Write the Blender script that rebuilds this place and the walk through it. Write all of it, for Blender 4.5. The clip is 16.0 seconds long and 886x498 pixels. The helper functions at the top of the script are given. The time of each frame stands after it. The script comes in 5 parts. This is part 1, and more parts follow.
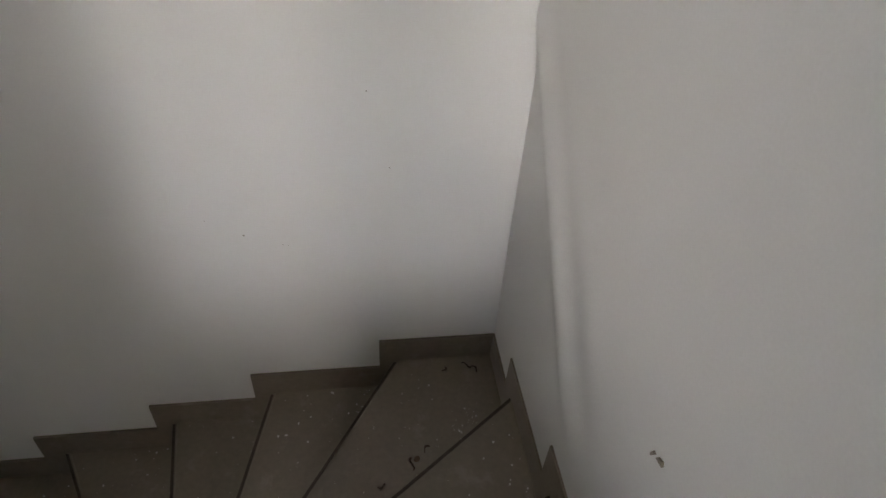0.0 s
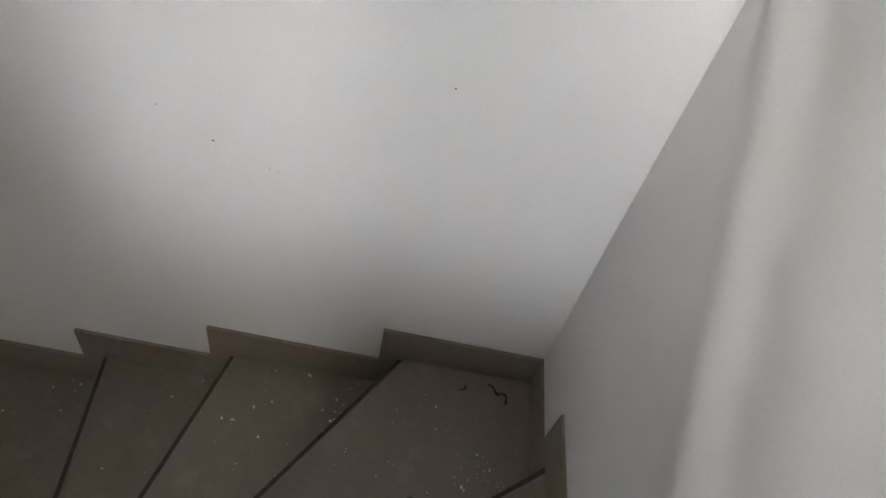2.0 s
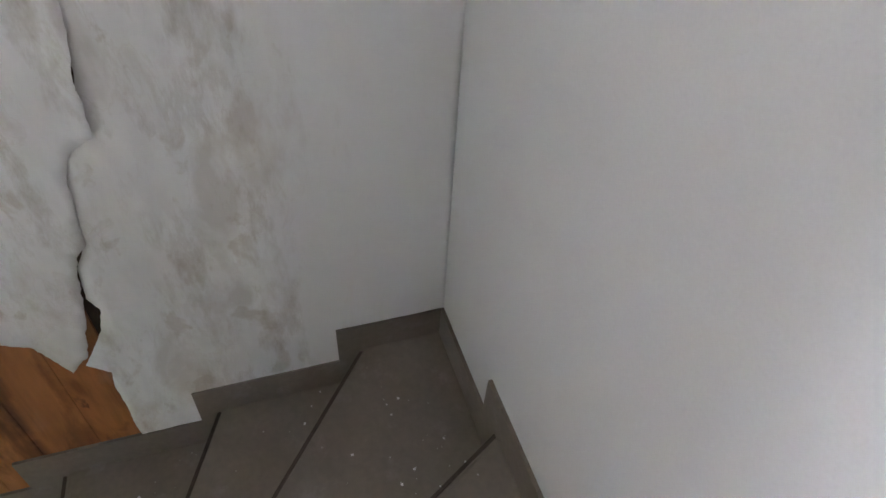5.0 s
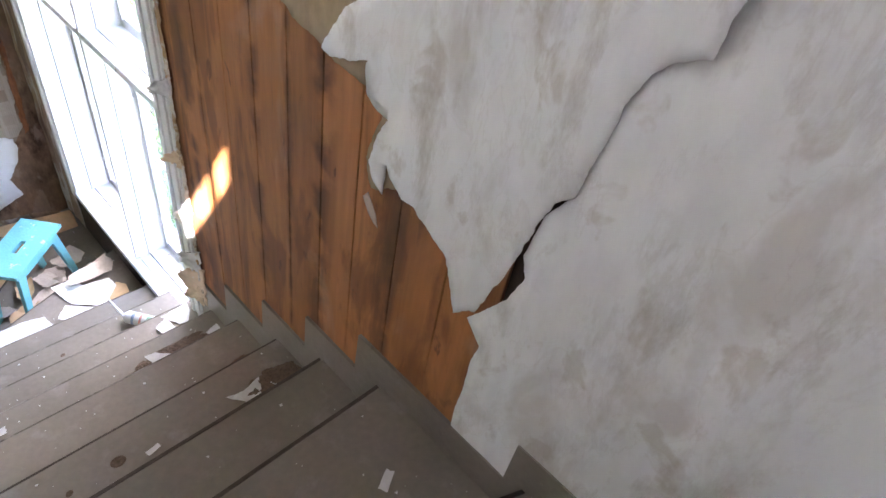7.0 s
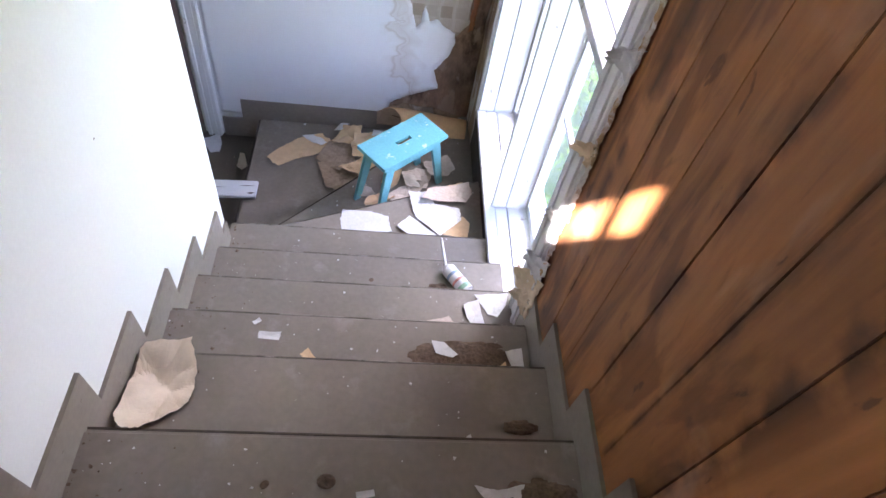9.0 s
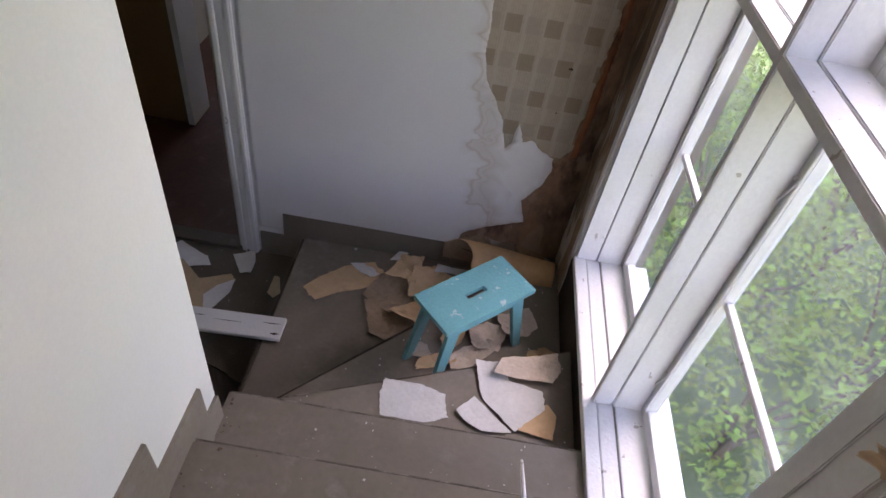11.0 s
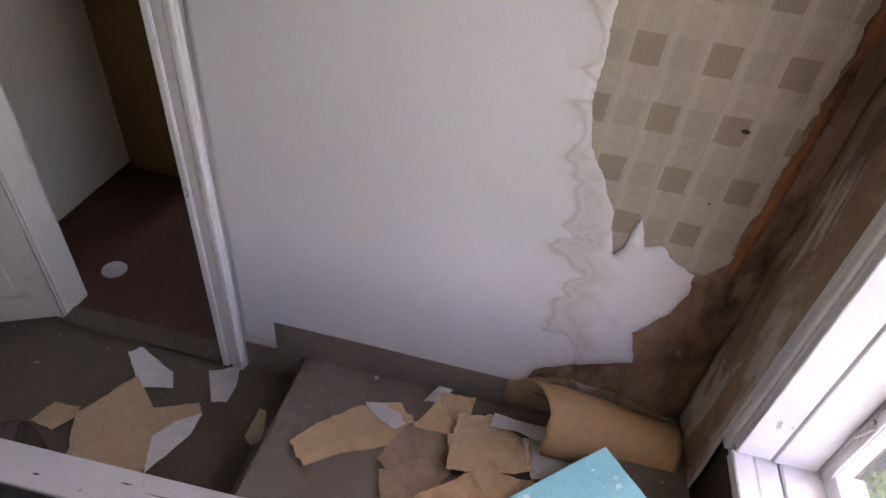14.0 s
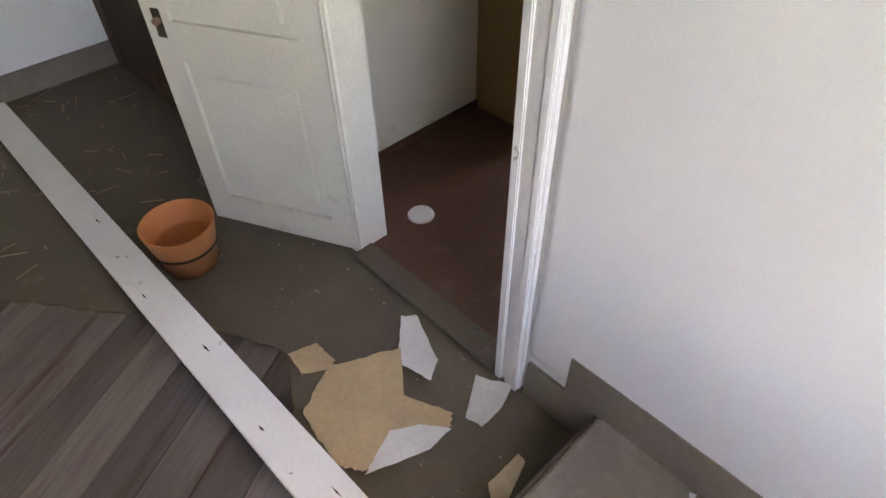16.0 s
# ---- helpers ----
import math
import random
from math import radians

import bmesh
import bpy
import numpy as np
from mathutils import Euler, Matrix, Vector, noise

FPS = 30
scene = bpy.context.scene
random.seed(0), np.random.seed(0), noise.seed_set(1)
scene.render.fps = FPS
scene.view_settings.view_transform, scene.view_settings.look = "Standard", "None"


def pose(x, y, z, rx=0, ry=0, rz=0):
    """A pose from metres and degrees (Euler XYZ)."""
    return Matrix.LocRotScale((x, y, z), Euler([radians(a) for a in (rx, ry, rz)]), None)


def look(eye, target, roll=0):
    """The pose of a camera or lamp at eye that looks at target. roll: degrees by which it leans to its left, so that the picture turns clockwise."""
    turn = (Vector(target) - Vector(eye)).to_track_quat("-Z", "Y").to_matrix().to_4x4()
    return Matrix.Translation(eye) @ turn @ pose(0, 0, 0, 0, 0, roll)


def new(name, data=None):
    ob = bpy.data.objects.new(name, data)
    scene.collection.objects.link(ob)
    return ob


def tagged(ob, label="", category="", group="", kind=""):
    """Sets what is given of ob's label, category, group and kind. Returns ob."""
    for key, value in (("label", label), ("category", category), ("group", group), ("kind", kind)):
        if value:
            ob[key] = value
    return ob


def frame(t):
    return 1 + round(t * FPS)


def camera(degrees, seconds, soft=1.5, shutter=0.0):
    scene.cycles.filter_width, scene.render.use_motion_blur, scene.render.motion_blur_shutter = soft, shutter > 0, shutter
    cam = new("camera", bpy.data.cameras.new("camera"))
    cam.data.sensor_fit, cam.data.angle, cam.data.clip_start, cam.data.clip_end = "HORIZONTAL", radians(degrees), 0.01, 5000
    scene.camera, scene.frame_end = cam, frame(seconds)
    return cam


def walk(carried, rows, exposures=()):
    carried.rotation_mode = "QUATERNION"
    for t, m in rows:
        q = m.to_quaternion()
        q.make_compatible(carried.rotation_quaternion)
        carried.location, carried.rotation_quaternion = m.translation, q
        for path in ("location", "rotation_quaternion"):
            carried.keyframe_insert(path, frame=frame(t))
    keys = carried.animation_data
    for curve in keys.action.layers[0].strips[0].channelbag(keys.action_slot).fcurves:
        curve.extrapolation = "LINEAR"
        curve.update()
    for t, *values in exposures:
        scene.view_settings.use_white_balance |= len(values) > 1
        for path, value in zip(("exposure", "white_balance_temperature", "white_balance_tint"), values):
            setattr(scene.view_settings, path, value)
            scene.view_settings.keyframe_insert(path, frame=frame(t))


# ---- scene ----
from mathutils import geometry

# camera
cam = camera(72.06, 16.0)
PATH = [
    (0, -1.954, 1.751, 5.021, 49.69, -2.94, 172.84),
    (0.5, -2.027, 1.595, 4.868, 43.05, -5.19, 175.68),
    (1, -2.089, 1.445, 4.791, 39.58, -7.06, 178.60),
    (1.5, -2.084, 1.269, 4.665, 39.86, -8.91, -178.69),
    (2, -2.013, 1.091, 4.569, 42.52, -10.38, -173.99),
    (2.5, -2.057, 0.939, 4.439, 45.00, -8.69, -168.87),
    (3, -2.004, 0.774, 4.317, 45.94, -7.03, -165.03),
    (3.5, -1.869, 0.670, 4.295, 46.57, -0.02, -154.45),
    (4, -1.771, 0.600, 4.175, 48.74, -5.06, -140.21),
    (4.5, -1.510, 0.539, 4.054, 49.05, -5.96, -125.81),
    (5, -1.337, 0.503, 3.975, 46.36, -2.64, -107.56),
    (5.2, -1.246, 0.507, 3.905, 44.95, -3.13, -99.63),
    (7.3, -0.785, 0.670, 3.475, 45.80, -6.91, -37.74),
    (7.5, -0.746, 0.745, 3.488, 43.99, -5.04, -32.93),
    (8, -0.655, 1.054, 3.371, 38.76, -6.27, -14.96),
    (8.5, -0.626, 1.235, 3.219, 37.43, -4.82, -7.28),
    (9, -0.598, 1.372, 3.130, 37.06, -7.35, -1.01),
    (9.5, -0.621, 1.614, 3.021, 38.61, -8.19, 5.16),
    (10, -0.612, 1.813, 2.907, 40.14, -8.12, 7.14),
    (10.2, -0.627, 1.890, 2.846, 41.38, -8.13, 7.23),
    (12.5, -0.658, 2.695, 2.467, 48.31, -4.62, 5.76),
    (13, -0.745, 2.877, 2.386, 48.72, -5.10, 5.42),
    (13.5, -0.734, 3.087, 2.214, 49.80, -5.43, 7.85),
    (14, -0.711, 3.214, 2.133, 49.03, -5.11, 13.07),
    (14.5, -0.778, 3.408, 2.051, 47.32, -3.37, 19.23),
    (15, -0.821, 3.603, 1.924, 45.52, -2.24, 28.49),
    (15.5, -0.939, 3.681, 1.842, 45.96, -2.36, 34.61),
    (16, -1.078, 3.733, 1.721, 45.20, 0.90, 46.09),
]
# --- path end
walk(cam, [(t, pose(*p)) for t, *p in PATH],
     [(0.0, 3.1, 7150, 14), (0.5, 3.55, 7050, 14), (1.0, 3.65, 6950, 14), (1.5, 3.5, 6900, 13), (2.0, 3.6, 6850, 13), (3.5, 3.95, 6900, 13), (4.0, 3.9, 6800, 14), (4.5, 4.1, 6700, 15), (5.2, 4.68, 6450, 18), (7.3, 5.0, 6450, 22), (8.5, 4.72, 6400, 25), (9.0, 4.57, 6350, 27), (9.5, 4.24, 6300, 29), (10.2, 3.87, 6650, 33), (12.5, 2.55, 8500, 27), (13.0, 2.97, 8150, 32), (13.5, 3.85, 7850, 36), (14.0, 4.02, 7900, 39), (15.0, 4.92, 7700, 27), (15.5, 4.98, 8150, 26), (16.0, 5.1, 8400, 26)])

# world, sun and exposure
SUN = Vector((-0.75, -1.0, 1.38)).normalized()
world = bpy.data.worlds.new("world")
scene.world = world
world.use_nodes = True
wn = world.node_tree.nodes
sky = wn.new("ShaderNodeTexSky")
sky.sky_type = "NISHITA"
sky.sun_disc = False
sky.sun_elevation = math.asin(SUN.z)
sky.sun_rotation = math.atan2(SUN.x, SUN.y)
wn["Background"].inputs["Strength"].default_value = 0.15
world.node_tree.links.new(sky.outputs["Color"], wn["Background"].inputs["Color"])
sun = new("sun", bpy.data.lights.new("sun", "SUN"))
sun.data.energy, sun.data.angle, sun.data.color = 5.0, radians(0.5), (1.0, 0.96, 0.90)
sun.matrix_world = look(SUN * 20, (0, 0, 0))


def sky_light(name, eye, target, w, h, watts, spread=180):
    """Sky light that enters through one opening; some openings are added out of view."""
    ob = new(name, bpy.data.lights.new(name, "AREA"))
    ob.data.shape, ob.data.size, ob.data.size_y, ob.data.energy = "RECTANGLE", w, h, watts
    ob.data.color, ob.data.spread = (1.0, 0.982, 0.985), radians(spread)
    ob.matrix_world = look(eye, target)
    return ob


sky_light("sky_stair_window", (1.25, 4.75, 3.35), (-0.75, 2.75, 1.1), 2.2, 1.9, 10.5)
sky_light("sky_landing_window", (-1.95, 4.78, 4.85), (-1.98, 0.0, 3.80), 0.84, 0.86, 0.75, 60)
# Made-up upper opening: an unseen fill lamp for the west wall.
sky_light("fill_upper_walls", (0.02, 4.3, 5.28), (-2.51, 0.75, 4.35), 0.6, 0.6, 1.25, 75)
# Hall opening is unseen, added with this lamp to light the hall.
sky_light("fill_hall", (-4.25, 4.78, 1.85), (-3.2, 2.6, 0.3), 0.5, 0.28, 0.025)
# Fill lamp in a made-up window, brightens the room behind the door.
sky_light("fill_back_room", (-2.1, 8.17, 1.7), (-2.4, 5.0, 0.6), 0.9, 1.2, 0.4)


# materials
def mat(name, col, rough=0.6, metal=0.0, scale=8.0, amount=0.12, bump=0.15, fine=60.0, stretch=(1, 1, 1), dirt=None, dirt_scale=1.5, dirt_at=0.55, dirt_soft=0.15, spec=0.4, island=0.0):
    m = bpy.data.materials.new(name)
    m.use_nodes = True
    nt = m.node_tree
    n, l = nt.nodes, nt.links
    b = n["Principled BSDF"]
    b.inputs["Roughness"].default_value, b.inputs["Metallic"].default_value = rough, metal
    b.inputs["Specular IOR Level"].default_value = spec
    tc = n.new("ShaderNodeTexCoord")
    mp = n.new("ShaderNodeMapping")
    mp.inputs["Scale"].default_value = stretch
    l.new(tc.outputs["Object"], mp.inputs["Vector"])
    a = n.new("ShaderNodeTexNoise")
    a.inputs["Scale"].default_value, a.inputs["Detail"].default_value = scale, 6
    f = n.new("ShaderNodeTexNoise")
    f.inputs["Scale"].default_value, f.inputs["Detail"].default_value = fine, 4
    l.new(mp.outputs[0], a.inputs["Vector"])
    l.new(mp.outputs[0], f.inputs["Vector"])
    add = n.new("ShaderNodeMath")
    add.operation = "ADD"
    l.new(a.outputs["Fac"], add.inputs[0])
    l.new(f.outputs["Fac"], add.inputs[1])
    mr = n.new("ShaderNodeMapRange")
    mr.inputs["From Min"].default_value, mr.inputs["From Max"].default_value = 0.6, 1.4
    mr.inputs["To Min"].default_value, mr.inputs["To Max"].default_value = 1 - amount, 1 + amount
    l.new(add.outputs[0], mr.inputs["Value"])
    mul = n.new("ShaderNodeVectorMath")
    mul.operation = "SCALE"
    mul.inputs[0].default_value = col
    l.new(mr.outputs[0], mul.inputs["Scale"])
    out = mul.outputs[0]
    if island:
        oi = n.new("ShaderNodeObjectInfo")
        r2 = n.new("ShaderNodeMapRange")
        r2.inputs["To Min"].default_value, r2.inputs["To Max"].default_value = 1 - island, 1 + island
        l.new(oi.outputs["Random"], r2.inputs["Value"])
        s2 = n.new("ShaderNodeVectorMath")
        s2.operation = "SCALE"
        l.new(out, s2.inputs[0])
        l.new(r2.outputs[0], s2.inputs["Scale"])
        out = s2.outputs[0]
    if dirt:
        d = n.new("ShaderNodeTexNoise")
        d.inputs["Scale"].default_value, d.inputs["Detail"].default_value, d.inputs["Roughness"].default_value = dirt_scale, 8, 0.65
        l.new(mp.outputs[0], d.inputs["Vector"])
        dr = n.new("ShaderNodeMapRange")
        dr.inputs["From Min"].default_value, dr.inputs["From Max"].default_value = dirt_at, dirt_at + dirt_soft
        l.new(d.outputs["Fac"], dr.inputs["Value"])
        mx = n.new("ShaderNodeMix")
        mx.data_type = "RGBA"
        l.new(dr.outputs[0], mx.inputs["Factor"])
        l.new(out, mx.inputs["A"])
        mx.inputs["B"].default_value = (*dirt, 1)
        out = mx.outputs["Result"]
    l.new(out, b.inputs["Base Color"])
    if bump:
        bp = n.new("ShaderNodeBump")
        bp.inputs["Strength"].default_value, bp.inputs["Distance"].default_value = bump, 0.01
        l.new(add.outputs[0], bp.inputs["Height"])
        l.new(bp.outputs[0], b.inputs["Normal"])
    return m


def math_node(nt, op, a, b=None):
    m = nt.nodes.new("ShaderNodeMath")
    m.operation = op
    for i, v in enumerate((a, b)):
        if v is None:
            continue
        if isinstance(v, (int, float)):
            m.inputs[i].default_value = v
        else:
            nt.links.new(v, m.inputs[i])
    return m.outputs[0]


def over(m, fac, col):
    """Lays a colour over a material's base colour by a factor."""
    nt = m.node_tree
    bs = nt.nodes["Principled BSDF"]
    mx = nt.nodes.new("ShaderNodeMix")
    mx.data_type = "RGBA"
    nt.links.new(fac, mx.inputs["Factor"])
    nt.links.new(bs.inputs["Base Color"].links[0].from_socket, mx.inputs["A"])
    mx.inputs["B"].default_value = (*col, 1)
    nt.links.new(mx.outputs["Result"], bs.inputs["Base Color"])


def crumple(m, scale, strength, distance, stretch=(1, 1, 1)):
    """Adds broad wrinkles under a material's fine relief."""
    nt = m.node_tree
    bs = nt.nodes["Principled BSDF"]
    g = nt.nodes.new("ShaderNodeNewGeometry")
    mp = nt.nodes.new("ShaderNodeMapping")
    mp.inputs["Scale"].default_value = stretch
    nt.links.new(g.outputs["Position"], mp.inputs["Vector"])
    ns = nt.nodes.new("ShaderNodeTexNoise")
    ns.noise_type = "RIDGED_MULTIFRACTAL"
    ns.inputs["Scale"].default_value, ns.inputs["Detail"].default_value, ns.inputs["Distortion"].default_value = scale, 3, 0.5
    nt.links.new(mp.outputs[0], ns.inputs["Vector"])
    bp = nt.nodes.new("ShaderNodeBump")
    bp.inputs["Strength"].default_value, bp.inputs["Distance"].default_value = strength, distance
    nt.links.new(ns.outputs["Fac"], bp.inputs["Height"])
    if bs.inputs["Normal"].links:
        nt.links.new(bs.inputs["Normal"].links[0].from_socket, bp.inputs["Normal"])
    nt.links.new(bp.outputs[0], bs.inputs["Normal"])


def blots(m, scale, stretch, offset, at, soft, amount, col, ring=0.0):
    """Lays stains with a darker rim over a material."""
    nt = m.node_tree
    g = nt.nodes.new("ShaderNodeNewGeometry")
    mp = nt.nodes.new("ShaderNodeMapping")
    mp.inputs["Scale"].default_value, mp.inputs["Location"].default_value = stretch, offset
    nt.links.new(g.outputs["Position"], mp.inputs["Vector"])
    ns = nt.nodes.new("ShaderNodeTexNoise")
    ns.inputs["Scale"].default_value, ns.inputs["Detail"].default_value, ns.inputs["Roughness"].default_value, ns.inputs["Distortion"].default_value = scale, 5, 0.55, 0.4
    nt.links.new(mp.outputs[0], ns.inputs["Vector"])
    fill = math_node(nt, "MINIMUM", math_node(nt, "MAXIMUM", math_node(nt, "DIVIDE", math_node(nt, "SUBTRACT", ns.outputs["Fac"], at), soft), 0.0), 1.0)
    fac = math_node(nt, "MULTIPLY", fill, amount)
    if ring:
        rim = math_node(nt, "MAXIMUM", math_node(nt, "SUBTRACT", 1.0, math_node(nt, "DIVIDE", math_node(nt, "ABSOLUTE", math_node(nt, "SUBTRACT", ns.outputs["Fac"], at)), 0.012)), 0.0)
        fac = math_node(nt, "MAXIMUM", fac, math_node(nt, "MULTIPLY", rim, ring))
    over(m, fac, col)


# Colour of the strips that stand in for the shadow line below each nosing.
NOSE_SHADE = mat("nosing_edge_shade", (0.075, 0.057, 0.045), 0.7, scale=12, amount=0.35, bump=0.2)
STEP = mat("stair_paint", (0.215, 0.182, 0.148), 0.45, scale=4, amount=0.13, bump=0.06, fine=45, dirt=(0.27, 0.24, 0.213), dirt_scale=9, dirt_at=0.57, dirt_soft=0.16)
blots(STEP, 2.3, (1, 1, 1), (4.0, 1.0, 0.0), 0.55, 0.12, 0.35, (0.15, 0.122, 0.10))
# Scuffed edge colour, darkened for the soft shade at the lower treads.
SCUFF_SHADE = mat("scuffed_edge_shade", (0.12, 0.098, 0.08), 0.6, scale=9, amount=0.4, bump=0.2, dirt=(0.26, 0.23, 0.2), dirt_scale=7, dirt_at=0.5, dirt_soft=0.1)
WHITE = mat("white_wallpaper", (0.74, 0.735, 0.73), 0.75, scale=2.2, amount=0.035, bump=0.05, fine=160, spec=0.2)
COVE = mat("white_painted_board", (0.74, 0.745, 0.72), 0.7, scale=2.0, amount=0.04, bump=0.05, fine=120, spec=0.25)
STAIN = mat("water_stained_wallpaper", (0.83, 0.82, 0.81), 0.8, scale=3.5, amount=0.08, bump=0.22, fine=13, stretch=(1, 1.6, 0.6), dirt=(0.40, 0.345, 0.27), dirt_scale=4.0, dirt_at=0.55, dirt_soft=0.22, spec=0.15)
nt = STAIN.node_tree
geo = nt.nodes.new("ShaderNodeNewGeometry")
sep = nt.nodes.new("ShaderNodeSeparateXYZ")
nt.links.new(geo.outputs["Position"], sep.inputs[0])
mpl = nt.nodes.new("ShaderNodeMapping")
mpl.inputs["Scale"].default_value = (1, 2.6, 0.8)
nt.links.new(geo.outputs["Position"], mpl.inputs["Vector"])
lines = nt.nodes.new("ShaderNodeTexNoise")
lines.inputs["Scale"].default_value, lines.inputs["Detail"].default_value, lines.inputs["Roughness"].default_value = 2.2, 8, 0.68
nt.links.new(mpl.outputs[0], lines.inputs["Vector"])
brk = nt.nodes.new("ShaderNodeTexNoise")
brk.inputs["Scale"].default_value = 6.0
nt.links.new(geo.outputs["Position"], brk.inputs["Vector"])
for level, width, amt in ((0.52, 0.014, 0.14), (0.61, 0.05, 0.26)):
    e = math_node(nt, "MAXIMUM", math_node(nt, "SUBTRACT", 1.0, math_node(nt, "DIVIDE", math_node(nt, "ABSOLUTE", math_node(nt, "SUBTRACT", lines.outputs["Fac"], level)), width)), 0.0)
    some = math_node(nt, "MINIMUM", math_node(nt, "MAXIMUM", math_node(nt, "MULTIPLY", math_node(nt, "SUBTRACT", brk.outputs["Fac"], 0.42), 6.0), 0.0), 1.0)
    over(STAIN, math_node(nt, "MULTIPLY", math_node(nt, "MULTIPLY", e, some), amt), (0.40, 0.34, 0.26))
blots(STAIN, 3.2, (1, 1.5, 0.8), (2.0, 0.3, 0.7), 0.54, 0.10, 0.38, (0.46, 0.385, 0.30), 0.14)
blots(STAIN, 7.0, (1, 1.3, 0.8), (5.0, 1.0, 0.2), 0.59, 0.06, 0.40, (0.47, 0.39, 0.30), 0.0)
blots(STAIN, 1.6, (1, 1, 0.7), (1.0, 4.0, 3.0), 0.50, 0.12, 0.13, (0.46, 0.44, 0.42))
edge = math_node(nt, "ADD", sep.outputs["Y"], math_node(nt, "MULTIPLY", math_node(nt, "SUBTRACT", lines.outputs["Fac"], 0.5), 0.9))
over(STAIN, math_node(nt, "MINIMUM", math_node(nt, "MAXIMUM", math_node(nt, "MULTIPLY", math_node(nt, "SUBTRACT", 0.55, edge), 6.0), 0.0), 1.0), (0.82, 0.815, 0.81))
crumple(STAIN, 3.2, 0.55, 0.02, (1, 1.4, 0.7))
WOOD = mat("bare_pine_panel", (0.375, 0.148, 0.050), 0.6, scale=1.5, amount=0.22, bump=0.08, fine=9, stretch=(5, 5, 0.45), dirt=(0.075, 0.032, 0.016), dirt_scale=0.9, dirt_at=0.53, dirt_soft=0.16, spec=0.3, island=0.2)
nt = WOOD.node_tree
geo = nt.nodes.new("ShaderNodeNewGeometry")
sep = nt.nodes.new("ShaderNodeSeparateXYZ")
nt.links.new(geo.outputs["Position"], sep.inputs[0])
mpw = nt.nodes.new("ShaderNodeMapping")
mpw.inputs["Scale"].default_value = (1, 1, 0.10)
nt.links.new(geo.outputs["Position"], mpw.inputs["Vector"])
wave = nt.nodes.new("ShaderNodeTexWave")
wave.bands_direction = "Y"
wave.inputs["Scale"].default_value, wave.inputs["Distortion"].default_value, wave.inputs["Detail"].default_value, wave.inputs["Detail Scale"].default_value = 9.0, 7.0, 4.0, 1.6
nt.links.new(mpw.outputs[0], wave.inputs["Vector"])
over(WOOD, math_node(nt, "MULTIPLY", math_node(nt, "POWER", wave.outputs["Fac"], 2.0), 0.07), (0.13, 0.05, 0.02))
stn = nt.nodes.new("ShaderNodeTexNoise")
stn.inputs["Scale"].default_value, stn.inputs["Detail"].default_value = 7.0, 6
nt.links.new(geo.outputs["Position"], stn.inputs["Vector"])
fac = None
for ys, wd in ((2.035, 0.045), (1.71, 0.085), (1.395, 0.03), (2.37, 0.03), (1.865, 0.02), (2.47, 0.05)):
    e = math_node(nt, "MAXIMUM", math_node(nt, "SUBTRACT", 1.0, math_node(nt, "DIVIDE", math_node(nt, "ABSOLUTE", math_node(nt, "SUBTRACT", sep.outputs["Y"], ys)), wd)), 0.0)
    fac = e if fac is None else math_node(nt, "MAXIMUM", fac, e)
blot = math_node(nt, "MINIMUM", math_node(nt, "MAXIMUM", math_node(nt, "MULTIPLY", math_node(nt, "SUBTRACT", stn.outputs["Fac"], 0.42), 6.0), 0.0), 1.0)
over(WOOD, math_node(nt, "MULTIPLY", math_node(nt, "MULTIPLY", fac, blot), 0.85), (0.045, 0.02, 0.012))
for seed, size, at, amt, col in ((3.0, 2.2, 0.54, 0.45, (0.11, 0.045, 0.022)), (9.0, 2.8, 0.57, 0.38, (0.47, 0.29, 0.20)), (15.0, 9.0, 0.64, 0.5, (0.07, 0.03, 0.016))):
    mps = nt.nodes.new("ShaderNodeMapping")
    mps.inputs["Location"].default_value, mps.inputs["Scale"].default_value = (seed, seed, seed), (1, 1.4, 0.7)
    nt.links.new(geo.outputs["Position"], mps.inputs["Vector"])
    sm = nt.nodes.new("ShaderNodeTexNoise")
    sm.inputs["Scale"].default_value, sm.inputs["Detail"].default_value, sm.inputs["Distortion"].default_value = size, 5, 0.6
    nt.links.new(mps.outputs[0], sm.inputs["Vector"])
    sf = math_node(nt, "MINIMUM", math_node(nt, "MAXIMUM", math_node(nt, "MULTIPLY", math_node(nt, "SUBTRACT", sm.outputs["Fac"], at), 9.0), 0.0), 1.0)
    over(WOOD, math_node(nt, "MULTIPLY", sf, amt), col)
blots(WOOD, 2.6, (1, 2.2, 0.55), (7.0, 2.0, 1.0), 0.55, 0.06, 0.5, (0.085, 0.032, 0.014))
blots(WOOD, 9.0, (1, 1.6, 0.6), (3.0, 5.0, 2.0), 0.66, 0.04, 0.6, (0.05, 0.022, 0.012))
FRAME = mat("window_paint", (0.74, 0.73, 0.73), 0.45, scale=6, amount=0.06, bump=0.15, fine=70, dirt=(0.42, 0.36, 0.30), dirt_scale=9, dirt_at=0.68, dirt_soft=0.08)
blots(FRAME, 22.0, (1, 1, 0.6), (0, 0, 0), 0.69, 0.02, 0.7, (0.30, 0.24, 0.19))
TURQ = mat("turquoise_paint", (0.135, 0.40, 0.44), 0.5, scale=9, amount=0.10, bump=0.2, fine=80, dirt=(0.50, 0.58, 0.58), dirt_scale=13, dirt_at=0.61, dirt_soft=0.05)
PAPER = mat("torn_white_paper", (0.61, 0.595, 0.585), 0.85, scale=9, amount=0.10, bump=0.3, fine=60, spec=0.15)
